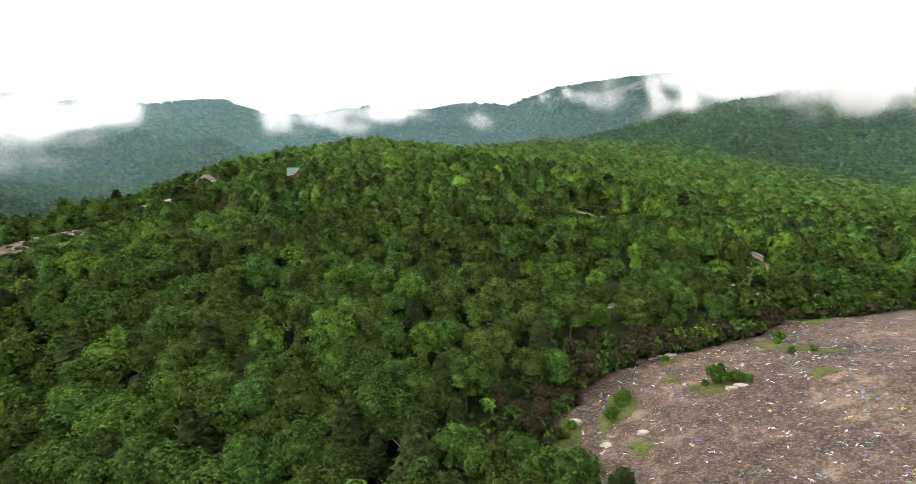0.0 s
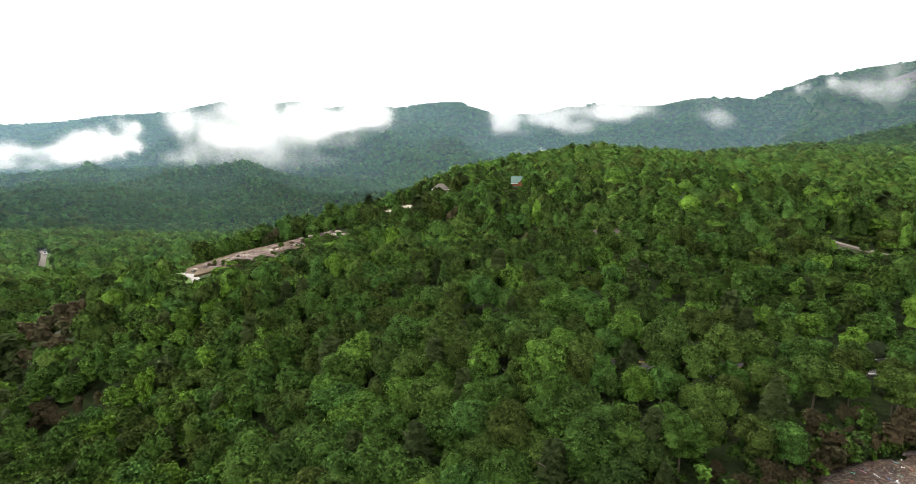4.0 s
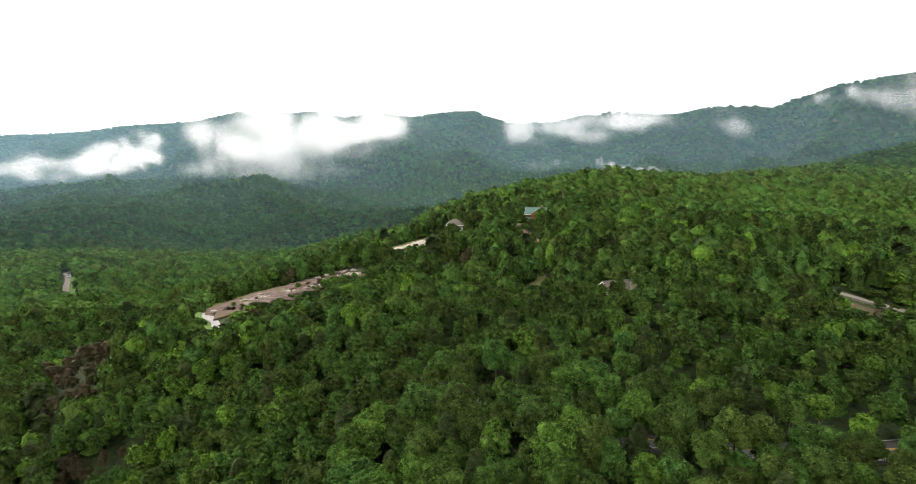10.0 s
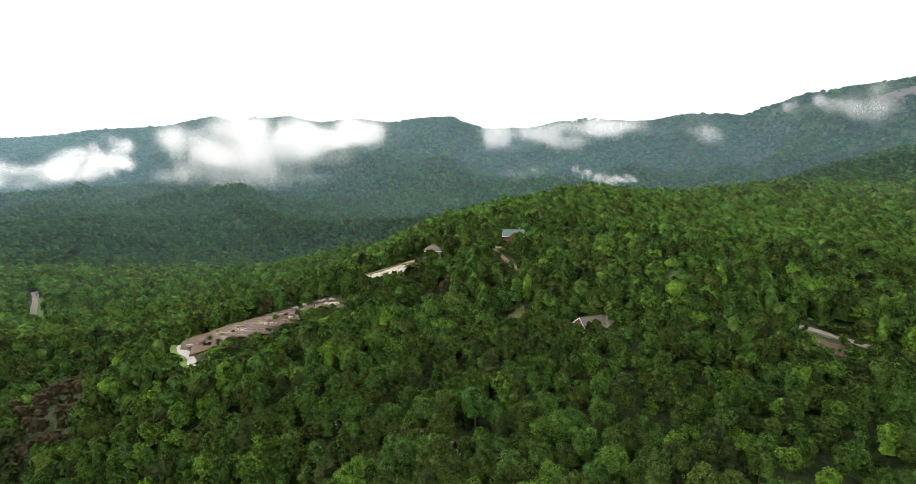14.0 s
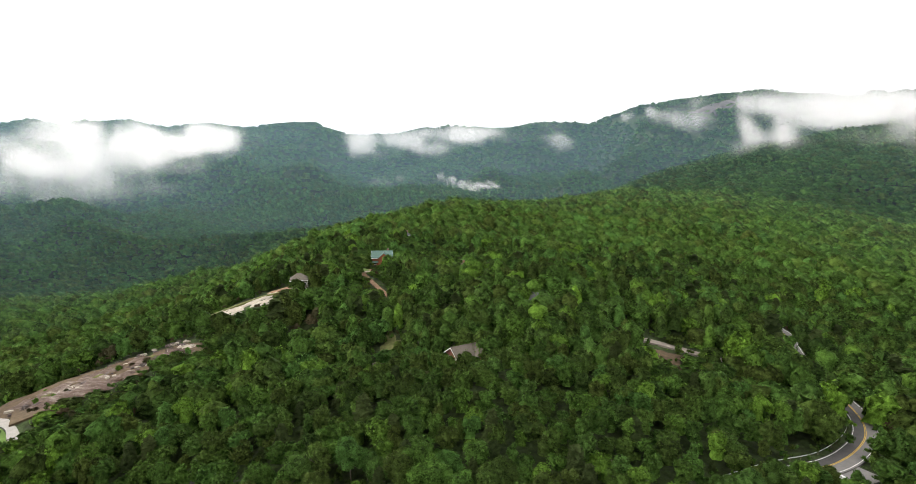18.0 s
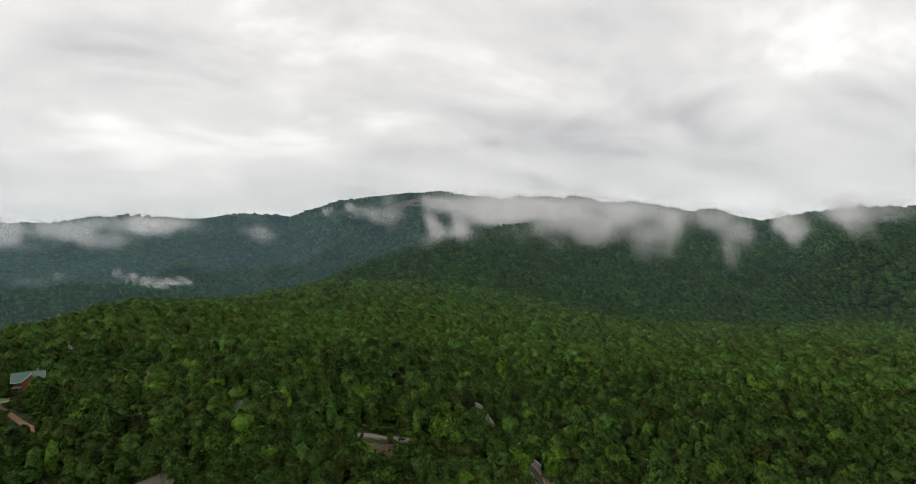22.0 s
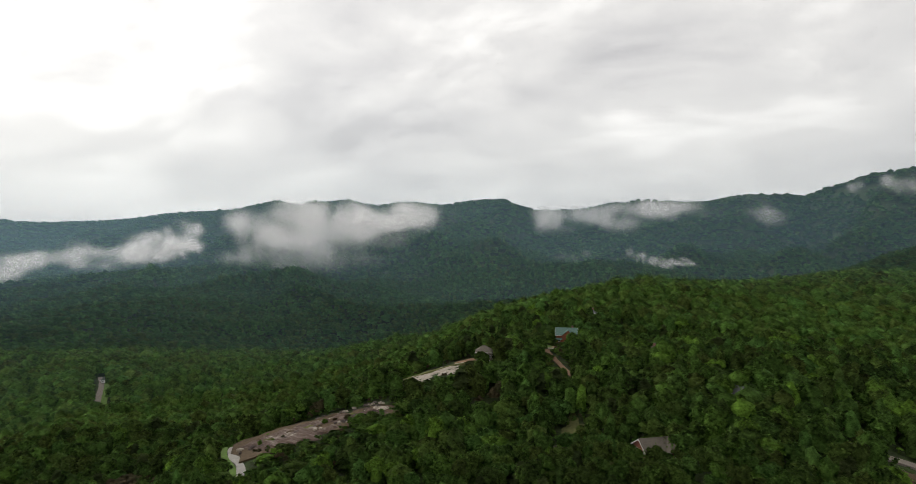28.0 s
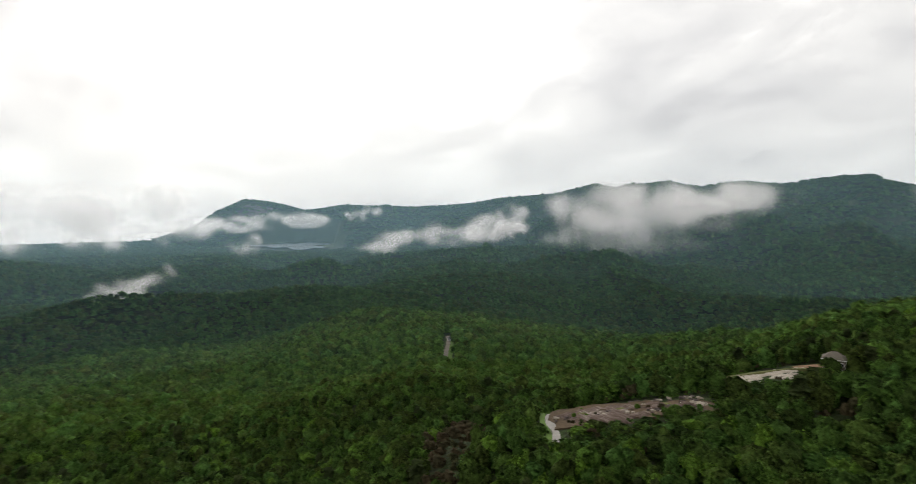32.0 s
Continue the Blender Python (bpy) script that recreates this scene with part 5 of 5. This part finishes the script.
def house(name, x, y, turn, w, d, h, rise, hip, wall, roof, label, eaves=0.6, chimney=None, porch=0.0, wing=None, levels=1, sink=0.6):
    """w along the ridge, d across. hip: how far the ridge stops short of the ends (0: gables). wing: (along, wide, deep) with its own gable to the south."""
    z0 = lay1(x, y) - sink
    ob = new(name)
    ob.matrix_world = pose(x, y, z0, 0, 0, turn)
    tagged(ob, label, "house")
    H = h + sink
    a, b = w / 2, d / 2
    part("foundation", box(-a - 0.1, -b - 0.1, -3.5, a + 0.1, b + 0.1, sink + 0.25), m_stone, ob)
    bm = box(-a, -b, sink, a, b, H)
    if not hip:
        for s in (-1, 1):
            p = [bm.verts.new(c) for c in ((s * a, -b, H), (s * a, b, H), (s * a, 0, H + rise), (s * (a - 0.2), -b, H), (s * (a - 0.2), b, H), (s * (a - 0.2), 0, H + rise))]
            bm.faces.new(p[:3])
            bm.faces.new(p[3:][::-1])
    part("wall", bm, wall, ob)
    k = rise / b
    e, g2 = eaves, (0 if hip else eaves)
    lowz, A, B = H - eaves * k + 0.12, a + eaves, b + eaves
    top = H + rise + 0.12
    if hip:
        r = a - hip
        quads = [[(-A, -B, lowz), (A, -B, lowz), (r, 0, top), (-r, 0, top)], [(A, B, lowz), (-A, B, lowz), (-r, 0, top), (r, 0, top)], [(A, -B, lowz), (A, B, lowz), (r, 0, top)], [(-A, B, lowz), (-A, -B, lowz), (-r, 0, top)]]
    else:
        r = A
        quads = [[(-A, -B, lowz), (A, -B, lowz), (A, 0, top), (-A, 0, top)], [(A, B, lowz), (-A, B, lowz), (-A, 0, top), (A, 0, top)]]
    for q in quads:
        part("roof_slope", slab_between([q], 0.16), roof, ob)
    part("ridge_cap", box(-r, -0.18, top - 0.02, r, 0.18, top + 0.06, bevel=0.02), roof, ob)
    for s in (-1, 1):
        part("fascia", box(-A, s * B - 0.06, lowz - 0.26, A, s * B + 0.06, lowz - 0.02), m_trim, ob, "white eaves board")
    if not hip:
        for s in (-1, 1):
            for t in (-1, 1):
                part("bargeboard", slab_between([[(s * A - 0.05, t * B, lowz - 0.06), (s * A + 0.03, t * B, lowz - 0.06), (s * A + 0.03, 0, top - 0.06), (s * A - 0.05, 0, top - 0.06)]], 0.26), m_trim, ob, "white gable board")
    for lv in range(levels):
        wz = sink + 0.95 + lv * 2.75
        for q in np.linspace(-0.36, 0.36, max(2, int(w / 3.2))):
            window(ob, q * w, -b - 0.01, wz, 1.1, 1.35, "s")
        for q in (-0.25, 0.25):
            window(ob, -a - 0.01, q * d, wz, 1.0, 1.3, "w")
            window(ob, a + 0.01, q * d, wz, 1.0, 1.3, "e")
    part("door", box(-0.5, -b - 0.07, sink + 0.2, 0.5, -b + 0.02, sink + 2.25, bevel=0.02), m_brickred if wall is not m_brickred else m_trim, ob)
    if chimney:
        cx, cy, ch = chimney
        part("chimney", box(cx - 0.55, cy - 0.45, H - 1, cx + 0.55, cy + 0.45, top + ch, bevel=0.04), m_chimney, ob)
        part("chimney_cap", box(cx - 0.65, cy - 0.55, top + ch, cx + 0.65, cy + 0.55, top + ch + 0.15), m_stone, ob)
    if porch:
        part("deck", box(-a, -b - porch, sink - 0.1, a, -b, sink + 0.15), m_deck, ob)
        part("porch_roof", slab_between([[(-a - 0.3, -b - porch - 0.4, sink + 2.5), (a + 0.3, -b - porch - 0.4, sink + 2.5), (a + 0.3, -b, sink + 3.1), (-a - 0.3, -b, sink + 3.1)]], 0.14), roof, ob)
        for q in np.linspace(-a + 0.2, a - 0.2, 5):
            part("porch_post", box(q - 0.1, -b - porch, -1.5, q + 0.1, -b - porch + 0.2, sink + 2.45, bevel=0.015), wall if wall is m_log else m_trim, ob)
        part("railing", box(-a, -b - porch, sink + 0.95, a, -b - porch + 0.08, sink + 1.05), m_deck, ob)
    if wing:
        along, ww, deep = wing
        part("wing_wall", box(along - ww / 2, -b - deep, sink, along + ww / 2, 0, H), wall, ob)
        hw, rz = ww / 2 + 0.4, rise * 0.92
        kz = H - 0.4 * rz / (ww / 2) + 0.12
        y1 = -b - deep - 0.6
        bm = bmesh.new()
        p = [bm.verts.new(c) for c in ((along - ww / 2, -b - deep, H), (along + ww / 2, -b - deep, H), (along, -b - deep, H + rz))]
        bm.faces.new(p)
        part("gable", bm, wall, ob)
        part("wing_roof", slab_between([[(along - hw, y1, kz), (along, y1, H + rz + 0.12), (along, 0.2, H + rz + 0.12), (along - hw, 0.2, kz)][::-1]], 0.16), roof, ob)
        part("wing_roof", slab_between([[(along + hw, y1, kz), (along, y1, H + rz + 0.12), (along, 0.2, H + rz + 0.12), (along + hw, 0.2, kz)]], 0.16), roof, ob)
        window(ob, along, -b - deep - 0.01, sink + 1.0, 1.6, 1.6, "s")
        window(ob, along, -b - deep - 0.01, sink + 3.6, 1.2, 1.2, "s")
    return ob


house("log_house", *HOUSES["green"], 14, 11.5, 7.5, 5.4, 3.2, 0, m_log, m_roof_green, "red-stained log house with green metal roof", 0.8, (3.5, 1.2, 0.9), 2.2, (1.2, 6.6, 3.8))
house("stone_house", *HOUSES["stone"], 22, 8.0, 7.0, 6.6, 2.4, 3.0, m_stone, m_roof_tan, "tall grey-brown stone house with hipped roof", 0.5, None, 0, None, 2)
house("hipped_house", *HOUSES["hip"], 5, 12, 9, 5.2, 3.0, 4.2, m_stone, m_roof_brown, "brown-roofed house with brick chimney among trees", 0.7, (-1.2, 0.6, 1.2), 0, (4.5, 4.6, 2.0), 2)
house("grey_house", *HOUSES["grey"], -24, 8.0, 6.5, 4.1, 2.5, 0, m_siding, m_roof_grey, "white-sided house with grey shingle roof in the trees", 0.5, None, 0, None, 2)
house("tan_house", *HOUSES["tan"], 38, 10.5, 8, 3.0, 2.6, 0, m_brickred, m_roof_tan, "red-walled house with tan roof and white trim", 0.6, None, 0, (4.2, 5.0, 2.2))
house("white_house", *HOUSES["white"], 8, 11, 7, 4.4, 2.6, 3.0, m_siding, m_roof_grey, "white house half hidden on the wooded hilltop", 0.5, (2.5, 0.8, 1.0), 0, None, 2)
house("farmhouse", -471, 281, 30, 11, 7, 2.4, 1.6, 0, m_siding, m_roof_grey, "small white farmhouse beside the valley road", 0.4)
# a low wall and white terrace by the drive of the log house
tagged(part("terrace", box(-4.6, -1.2, -1.2, 4.6, 1.2, 0.7, bevel=0.05), m_white_rock, None), "white stone terrace wall beside the gravel drive", "wall").matrix_world = pose(-95.5, 294, lay1(-95.5, 294), 0, 0, 12)
for az, dist in ((-9.3, 2790),):
    px, py = -dist * math.sin(radians(az)), dist * math.cos(radians(az))
    house("clifftop_house", px, py, 10, 14, 8, 6, 2.5, 0, m_siding, m_roof_grey, "distant white house on the mountain crest", 0.5, None, 0, None, 2)


# ---- the parked car ----
def car(x, y, turn, label):
    ob = new("car")
    ob.matrix_world = pose(x, y, lay1(x, y) + 0.42, 0, 0, turn)
    tagged(ob, label, "car")
    bm = bmesh.new()
    outline = [(-2.25, 0.35), (-2.3, 0.75), (-2.2, 1.0), (-1.75, 1.08), (-1.35, 1.62), (0.35, 1.66), (1.05, 1.1), (2.0, 0.95), (2.28, 0.72), (2.25, 0.35)]
    rows = []
    for yy, inset in ((-0.9, 0.0), (-0.84, 0.06), (0.84, 0.06), (0.9, 0.0)):
        rows.append([bm.verts.new((px, yy * (1 - (0.16 if pz > 1.2 else 0)), pz + (inset if pz > 0.5 else 0))) for px, pz in outline])
    for r0, r1 in zip(rows, rows[1:]):
        for i in range(len(outline)):
            j = (i + 1) % len(outline)
            bm.faces.new((r0[i], r0[j], r1[j], r1[i]))
    bm.faces.new(rows[0][::-1])
    bm.faces.new(rows[-1])
    bmesh.ops.recalc_face_normals(bm, faces=bm.faces[:])
    body = part("body", bm, m_car, ob)
    part("windscreen", slab_between([[(0.42, -0.68, 1.63), (1.0, -0.72, 1.16), (1.0, 0.72, 1.16), (0.42, 0.68, 1.63)]], -0.04), m_glass, ob)
    part("rear_window", slab_between([[(-1.72, -0.7, 1.15), (-1.4, -0.68, 1.6), (-1.4, 0.68, 1.6), (-1.72, 0.7, 1.15)]], -0.04), m_glass, ob)
    for s in (-1, 1):
        for x0, x1 in ((-1.3, -0.45), (-0.38, 0.6)):
            bm = bmesh.new()
            p = [bm.verts.new(c) for c in ((x0, s * 0.87, 1.12), (x1, s * 0.87, 1.12), (x1 - (0.25 if x1 > 0 else 0), s * 0.775, 1.55), (x0, s * 0.775, 1.55))]
            bm.faces.new(p)
            part("side_window", bm, m_glass, ob)
        part("headlight", box(2.1, s * 0.62 - 0.18, 0.72, 2.29, s * 0.62 + 0.18, 0.88, bevel=0.02), m_lamp, ob)
        part("tail_light", box(-2.32, s * 0.7 - 0.1, 0.75, -2.2, s * 0.7 + 0.1, 1.02, bevel=0.02), m_tail, ob)
        for wx in (-1.4, 1.4):
            bm = bmesh.new()
            bmesh.ops.create_cone(bm, cap_ends=True, segments=18, radius1=0.35, radius2=0.35, depth=0.22, matrix=pose(wx, s * 0.82, 0.35, 90, 0, 0))
            wheel = part("wheel", bm, m_tyre, ob)
            bm = bmesh.new()
            bmesh.ops.create_cone(bm, cap_ends=True, segments=12, radius1=0.21, radius2=0.18, depth=0.05, matrix=pose(wx, s * 0.94, 0.35, 90 * s, 0, 0))
            part("rim", bm, m_rim, wheel)


car(76.5, 142.3, 33, "white car parked on the pull-off beside the highway")


# ---- far water and cliffs ----
def make_lake():
    th = np.linspace(0, 2 * np.pi, 90, endpoint=False)
    rr = np.array([0.02, 0.4, 0.75, 1.12])
    R, TH = np.meshgrid(rr, th, indexing="ij")
    R = R * (0.82 + 0.22 * np.sin(3 * TH + 1.0) + 0.14 * np.sin(7 * TH))
    b, r = np.radians(LAKE[0] + LAKE[2] * R * np.cos(TH)), LAKE[1] + LAKE[3] * R * np.sin(TH)
    v = np.stack([-r * np.sin(b), r * np.cos(b), np.full(r.shape, LAKE[4])], -1)
    tagged(new("lake", mesh_from("lake", v.reshape(-1, 3), grid_faces(4, 90, True), m_water, True)), "still grey lake lying in the far valley", "lake", kind="structure")


make_lake()


def cliff(az0, az1, r0, r1, lift, seed, label):
    """A bare rock face breaking through the forest high on a mountain."""
    n, m = 60, 16
    A, R = np.meshgrid(np.linspace(az0, az1, n), np.linspace(r0, r1, m), indexing="ij")
    a = np.radians(A)
    x, y = -R * np.sin(a), R * np.cos(a)
    rag = fbm(x, y, 60, seed, 4)
    edge = np.minimum(np.linspace(0, 1, n)[:, None], 1 - np.linspace(0, 1, n)[:, None]) * np.minimum(np.linspace(0, 1, m), 1 - np.linspace(0, 1, m))[None] * 8
    z = lay(x, y) + np.clip(edge + 0.35 * rag, -0.2, 1) * lift - (edge < 0.02) * 20
    tagged(new("cliff", mesh_from("cliff", np.stack([x, y, z], -1).reshape(-1, 3), grid_faces(n, m), m_cliff, True)), label, "cliff")


cliff(-19.5, -12.5, 2440, 2590, 16, 1, "long grey rock cliff below the mountain crest")
cliff(-0.5, 2.2, 3040, 3140, 15, 2, "small bare cliff on the far ridge")
cliff(20.9, 22.6, 2960, 3040, 14, 4, "bare rock nose of the mountain knob")
cliff(76.6, 81.0, 4330, 4470, 20, 3, "brown rock walls of the far table mountain")

# ---- haze and mist ----
def veil(name, bearing, angle, dist, wide, high, mat, layers, label, depth=160.0, roll=0.0, strength=1.0):
    """A bank of mist: billowed sheets behind one another, facing the valley. wide and high in degrees."""
    g = np.random.default_rng(abs(int(bearing * 97 + angle * 31 + dist)))
    base = new(name)
    a = radians(bearing)
    base.location = (-dist * math.sin(a), dist * math.cos(a), EYE_LEVEL + dist * math.tan(radians(angle)))
    W, H = dist * math.tan(radians(wide / 2)), dist * math.tan(radians(high / 2))
    n, m = 25, 17
    layers = int(layers * 2.4)
    count = max(3, int(round(2.2 * wide / high)) + 2)
    # billows along the bank, streamers hanging below it, thin plumes above it
    billows = [(q + g.uniform(-0.14, 0.14), g.uniform(-0.24, 0.24), g.uniform(0.8, 1.7) / count, g.uniform(0.18, 0.42), g.uniform(0.3, 1.0)) for q in np.linspace(-0.74, 0.74, count)]
    billows += [(g.uniform(-0.7, 0.7), g.uniform(-0.6, -0.35), g.uniform(0.05, 0.12), g.uniform(0.28, 0.45), g.uniform(0.3, 0.6)) for _ in range(3 + count // 2)]
    billows += [(g.uniform(-0.65, 0.75), g.uniform(0.3, 0.55), g.uniform(0.06, 0.16), g.uniform(0.25, 0.42), g.uniform(0.25, 0.5)) for _ in range(2 + count // 2)]
    for k in range(layers):
        off = (k - (layers - 1) / 2) / max(1, layers - 1) * depth
        u, v = np.meshgrid(np.linspace(-1, 1, n), np.linspace(-1, 1, m), indexing="ij")
        c, s = math.cos(radians(roll)), math.sin(radians(roll))
        uu, vv = u * W, v * H
        x, z = uu * c - vv * s, uu * s + vv * c
        y = off + 0.12 * W * (u * u) + 0.10 * depth * swell(uu + 900, vv + 500 + 77 * k, W * 0.5 + 1, k)
        rim = np.ones(u.shape)
        for bu, bv, wu, wv, part_share in billows:
            ju, jv = g.uniform(-0.04, 0.04), g.uniform(-0.06, 0.06)
            rim = rim * (1 - part_share * np.exp(-((u - bu - ju + 0.12 * (v - bv)) / wu) ** 2 - ((v - bv - jv) / wv) ** 2))
        rim = (1 - rim) * np.clip((1 - u ** 4) * (1 - v ** 4) * 1.6, 0, 1) * strength
        if mat is m_fog and dist > 2000:
            rim = rim * np.clip((0.95 - v) / 1.1, 0, 1) ** 0.8
        rim[0, :] = rim[-1, :] = 0
        rim[:, 0] = rim[:, -1] = 0
        px, py = x * math.cos(a) - y * math.sin(a), x * math.sin(a) + y * math.cos(a)
        wx, wy, wz = px + base.location.x, py + base.location.y, z + base.location.z
        line = SKYLINE + SKYLINE_WEST
        over = np.degrees(np.arctan2(wz - EYE_LEVEL, np.hypot(wx, wy))) - np.interp(np.degrees(np.arctan2(-wx, wy)), [q[0] for q in line], [q[1] for q in line])
        if dist < 3500 and -18 < bearing < 80:
            rim = rim * np.clip((0.9 - over) / 1.3, 0, 1)
        elif dist < 3500 and bearing < 80:
            rim = rim * np.clip((2.6 - over) / 3.2, 0, 1)
        clear = z + base.location.z - lay(px + base.location.x, py + base.location.y)
        rim = rim * np.clip((clear - 6) / (28.0 if dist < 1700 else min(70.0, 0.8 * H)), 0, 1)
        o = new("mist_sheet", mesh_from("mist_sheet", np.stack([px, py, z], -1).reshape(-1, 3), grid_faces(n, m), mat, True, {"rim": rim.ravel()}))
        o.parent = base
    return tagged(base, label, "mist", "mist over the mountains")


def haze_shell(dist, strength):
    """Blue distance haze painted on a thin see-through curtain round the valley, fading upwards."""
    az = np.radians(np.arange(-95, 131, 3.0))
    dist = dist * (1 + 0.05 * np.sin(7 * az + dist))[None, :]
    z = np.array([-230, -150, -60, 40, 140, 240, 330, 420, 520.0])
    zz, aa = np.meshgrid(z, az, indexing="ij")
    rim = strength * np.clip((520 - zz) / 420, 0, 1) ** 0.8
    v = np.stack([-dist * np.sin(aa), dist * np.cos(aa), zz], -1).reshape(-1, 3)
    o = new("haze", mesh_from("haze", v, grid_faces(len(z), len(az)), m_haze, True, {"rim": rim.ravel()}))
    return tagged(o, "thin blue tinted sheet painting haze over the far valley", "haze", kind="stuff")


# stacked tinted curtains add up to the blue haze on the far mountains
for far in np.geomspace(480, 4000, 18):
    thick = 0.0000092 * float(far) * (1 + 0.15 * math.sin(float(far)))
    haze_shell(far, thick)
BANKS = [
    ("mist_bank", 38.5, 0.5, 2000, 25, 9.5, m_mist, 6, "broad white mist bank clinging below the mountain crest", 300, 0),
    ("mist_bank", 38.0, -0.3, 1900, 23, 6.0, m_mist, 5, "thick heart of the white mist bank", 160, 0),
    ("mist_bank", 9.5, 1.6, 2650, 30, 5.5, m_mist, 5, "long thin mist bank along the far ridge", 220, 0),
    ("mist_bank", 18.5, 0.5, 2600, 11, 6.0, m_mist, 3, "mist spilling down from the far gap", 120, 0),
    ("mist_bank", 14.0, -3.6, 1480, 7.5, 3.4, m_puff, 4, "small bright mist puff low in the valley", 60, -8),
    ("mist_wisp", 9.2, -2.6, 1600, 2.4, 2.6, m_wisp, 2, "tiny curl of mist in the valley", 30, 0),
    ("mist_wisp", 6.3, -3.3, 1600, 5.5, 1.8, m_wisp, 2, "thin streak of mist in the valley", 40, 0),
    ("mist_bank", -15.1, 3.2, 2350, 9.5, 6.5, m_mist, 4, "torn mist in front of the cliff", 120, 6),
    ("mist_bank", -10.7, 3.5, 2450, 7, 2.6, m_mist, 3, "torn mist on the mountain crest", 90, -10),
    ("mist_bank", -26.5, 0.6, 1120, 13, 12.5, m_mist, 6, "ragged mist bank spilling off the mountain shoulder", 160, 12),
    ("mist_bank", -21.5, 0.9, 1150, 9, 9.0, m_mist, 5, "ragged mist plume hanging before the mountain shoulder", 140, 15),
    ("mist_bank", -34.4, 1.8, 1150, 14, 11.0, m_mist, 5, "low cloud dragging over the wooded shoulder", 180, 0),
    ("mist_bank", -43, 1.6, 1100, 14, 9.5, m_mist, 5, "low cloud dragging over the wooded shoulder", 180, 0),
    ("mist_bank", -55.5, 2.2, 1000, 10, 8.0, m_mist, 5, "low cloud over the wooded shoulder", 150, 0),
    ("cloud_base", -40, 4.0, 1380, 58, 7.0, m_fog, 6, "grey cloud base lying on the mountain shoulder", 250, 0),
    ("mist_wisp", 60.5, -2.4, 2000, 21, 4.0, m_puff, 4, "slanting wisp of mist over the valley", 120, 9),
    ("mist_wisp", 54.8, -1.6, 2100, 8, 4.5, m_wisp, 3, "upper curl of the slanting mist", 90, 25),
    ("mist_wisp", 80.9, -4.2, 2200, 8, 4.4, m_wisp, 3, "small wisp of mist over the valley", 90, 22),
    ("mist_wisp", 89.3, -6.7, 1400, 9, 3.2, m_wisp, 3, "small wisp of mist over the valley", 90, 16),
    ("mist_bank", 78, -0.9, 3800, 15, 2.3, m_mist, 4, "white mist at the foot of the far peak", 150, 3),
    ("mist_bank", 68.3, 0.0, 3800, 4.4, 2.4, m_puff, 3, "white mist puff before the far ridge", 80, 0),
    ("fog_bank", 98, 0.3, 2500, 36, 10.0, m_fog, 6, "thick grey fog bank hiding the plain", 300, 4),
    ("fog_bank", 88, -1.6, 2900, 15, 4.5, m_fog, 4, "thick grey fog bank hiding the plain", 200, 6),
    ("mist_wisp", 39, -3.4, 1850, 30, 8.0, m_thin, 4, "thin trailing mist under the broad bank", 160, 0),
    ("mist_wisp", -26, -1.6, 1050, 16, 7.0, m_thin, 4, "thin trailing mist under the ragged bank", 120, 0),
    ("mist_wisp", 44, -6.3, 1500, 5, 6.5, m_wisp, 2, "faint curl of mist under the bank", 60, 0),
]
for kind, bearing, angle, dist, wide, high, mat, layers, label, depth, roll in BANKS:
    veil(kind, bearing, angle, dist, wide, high, mat, layers, label, depth, roll, 1.25 if dist < 1600 and kind == "mist_bank" else 1.1)


plant_forest()
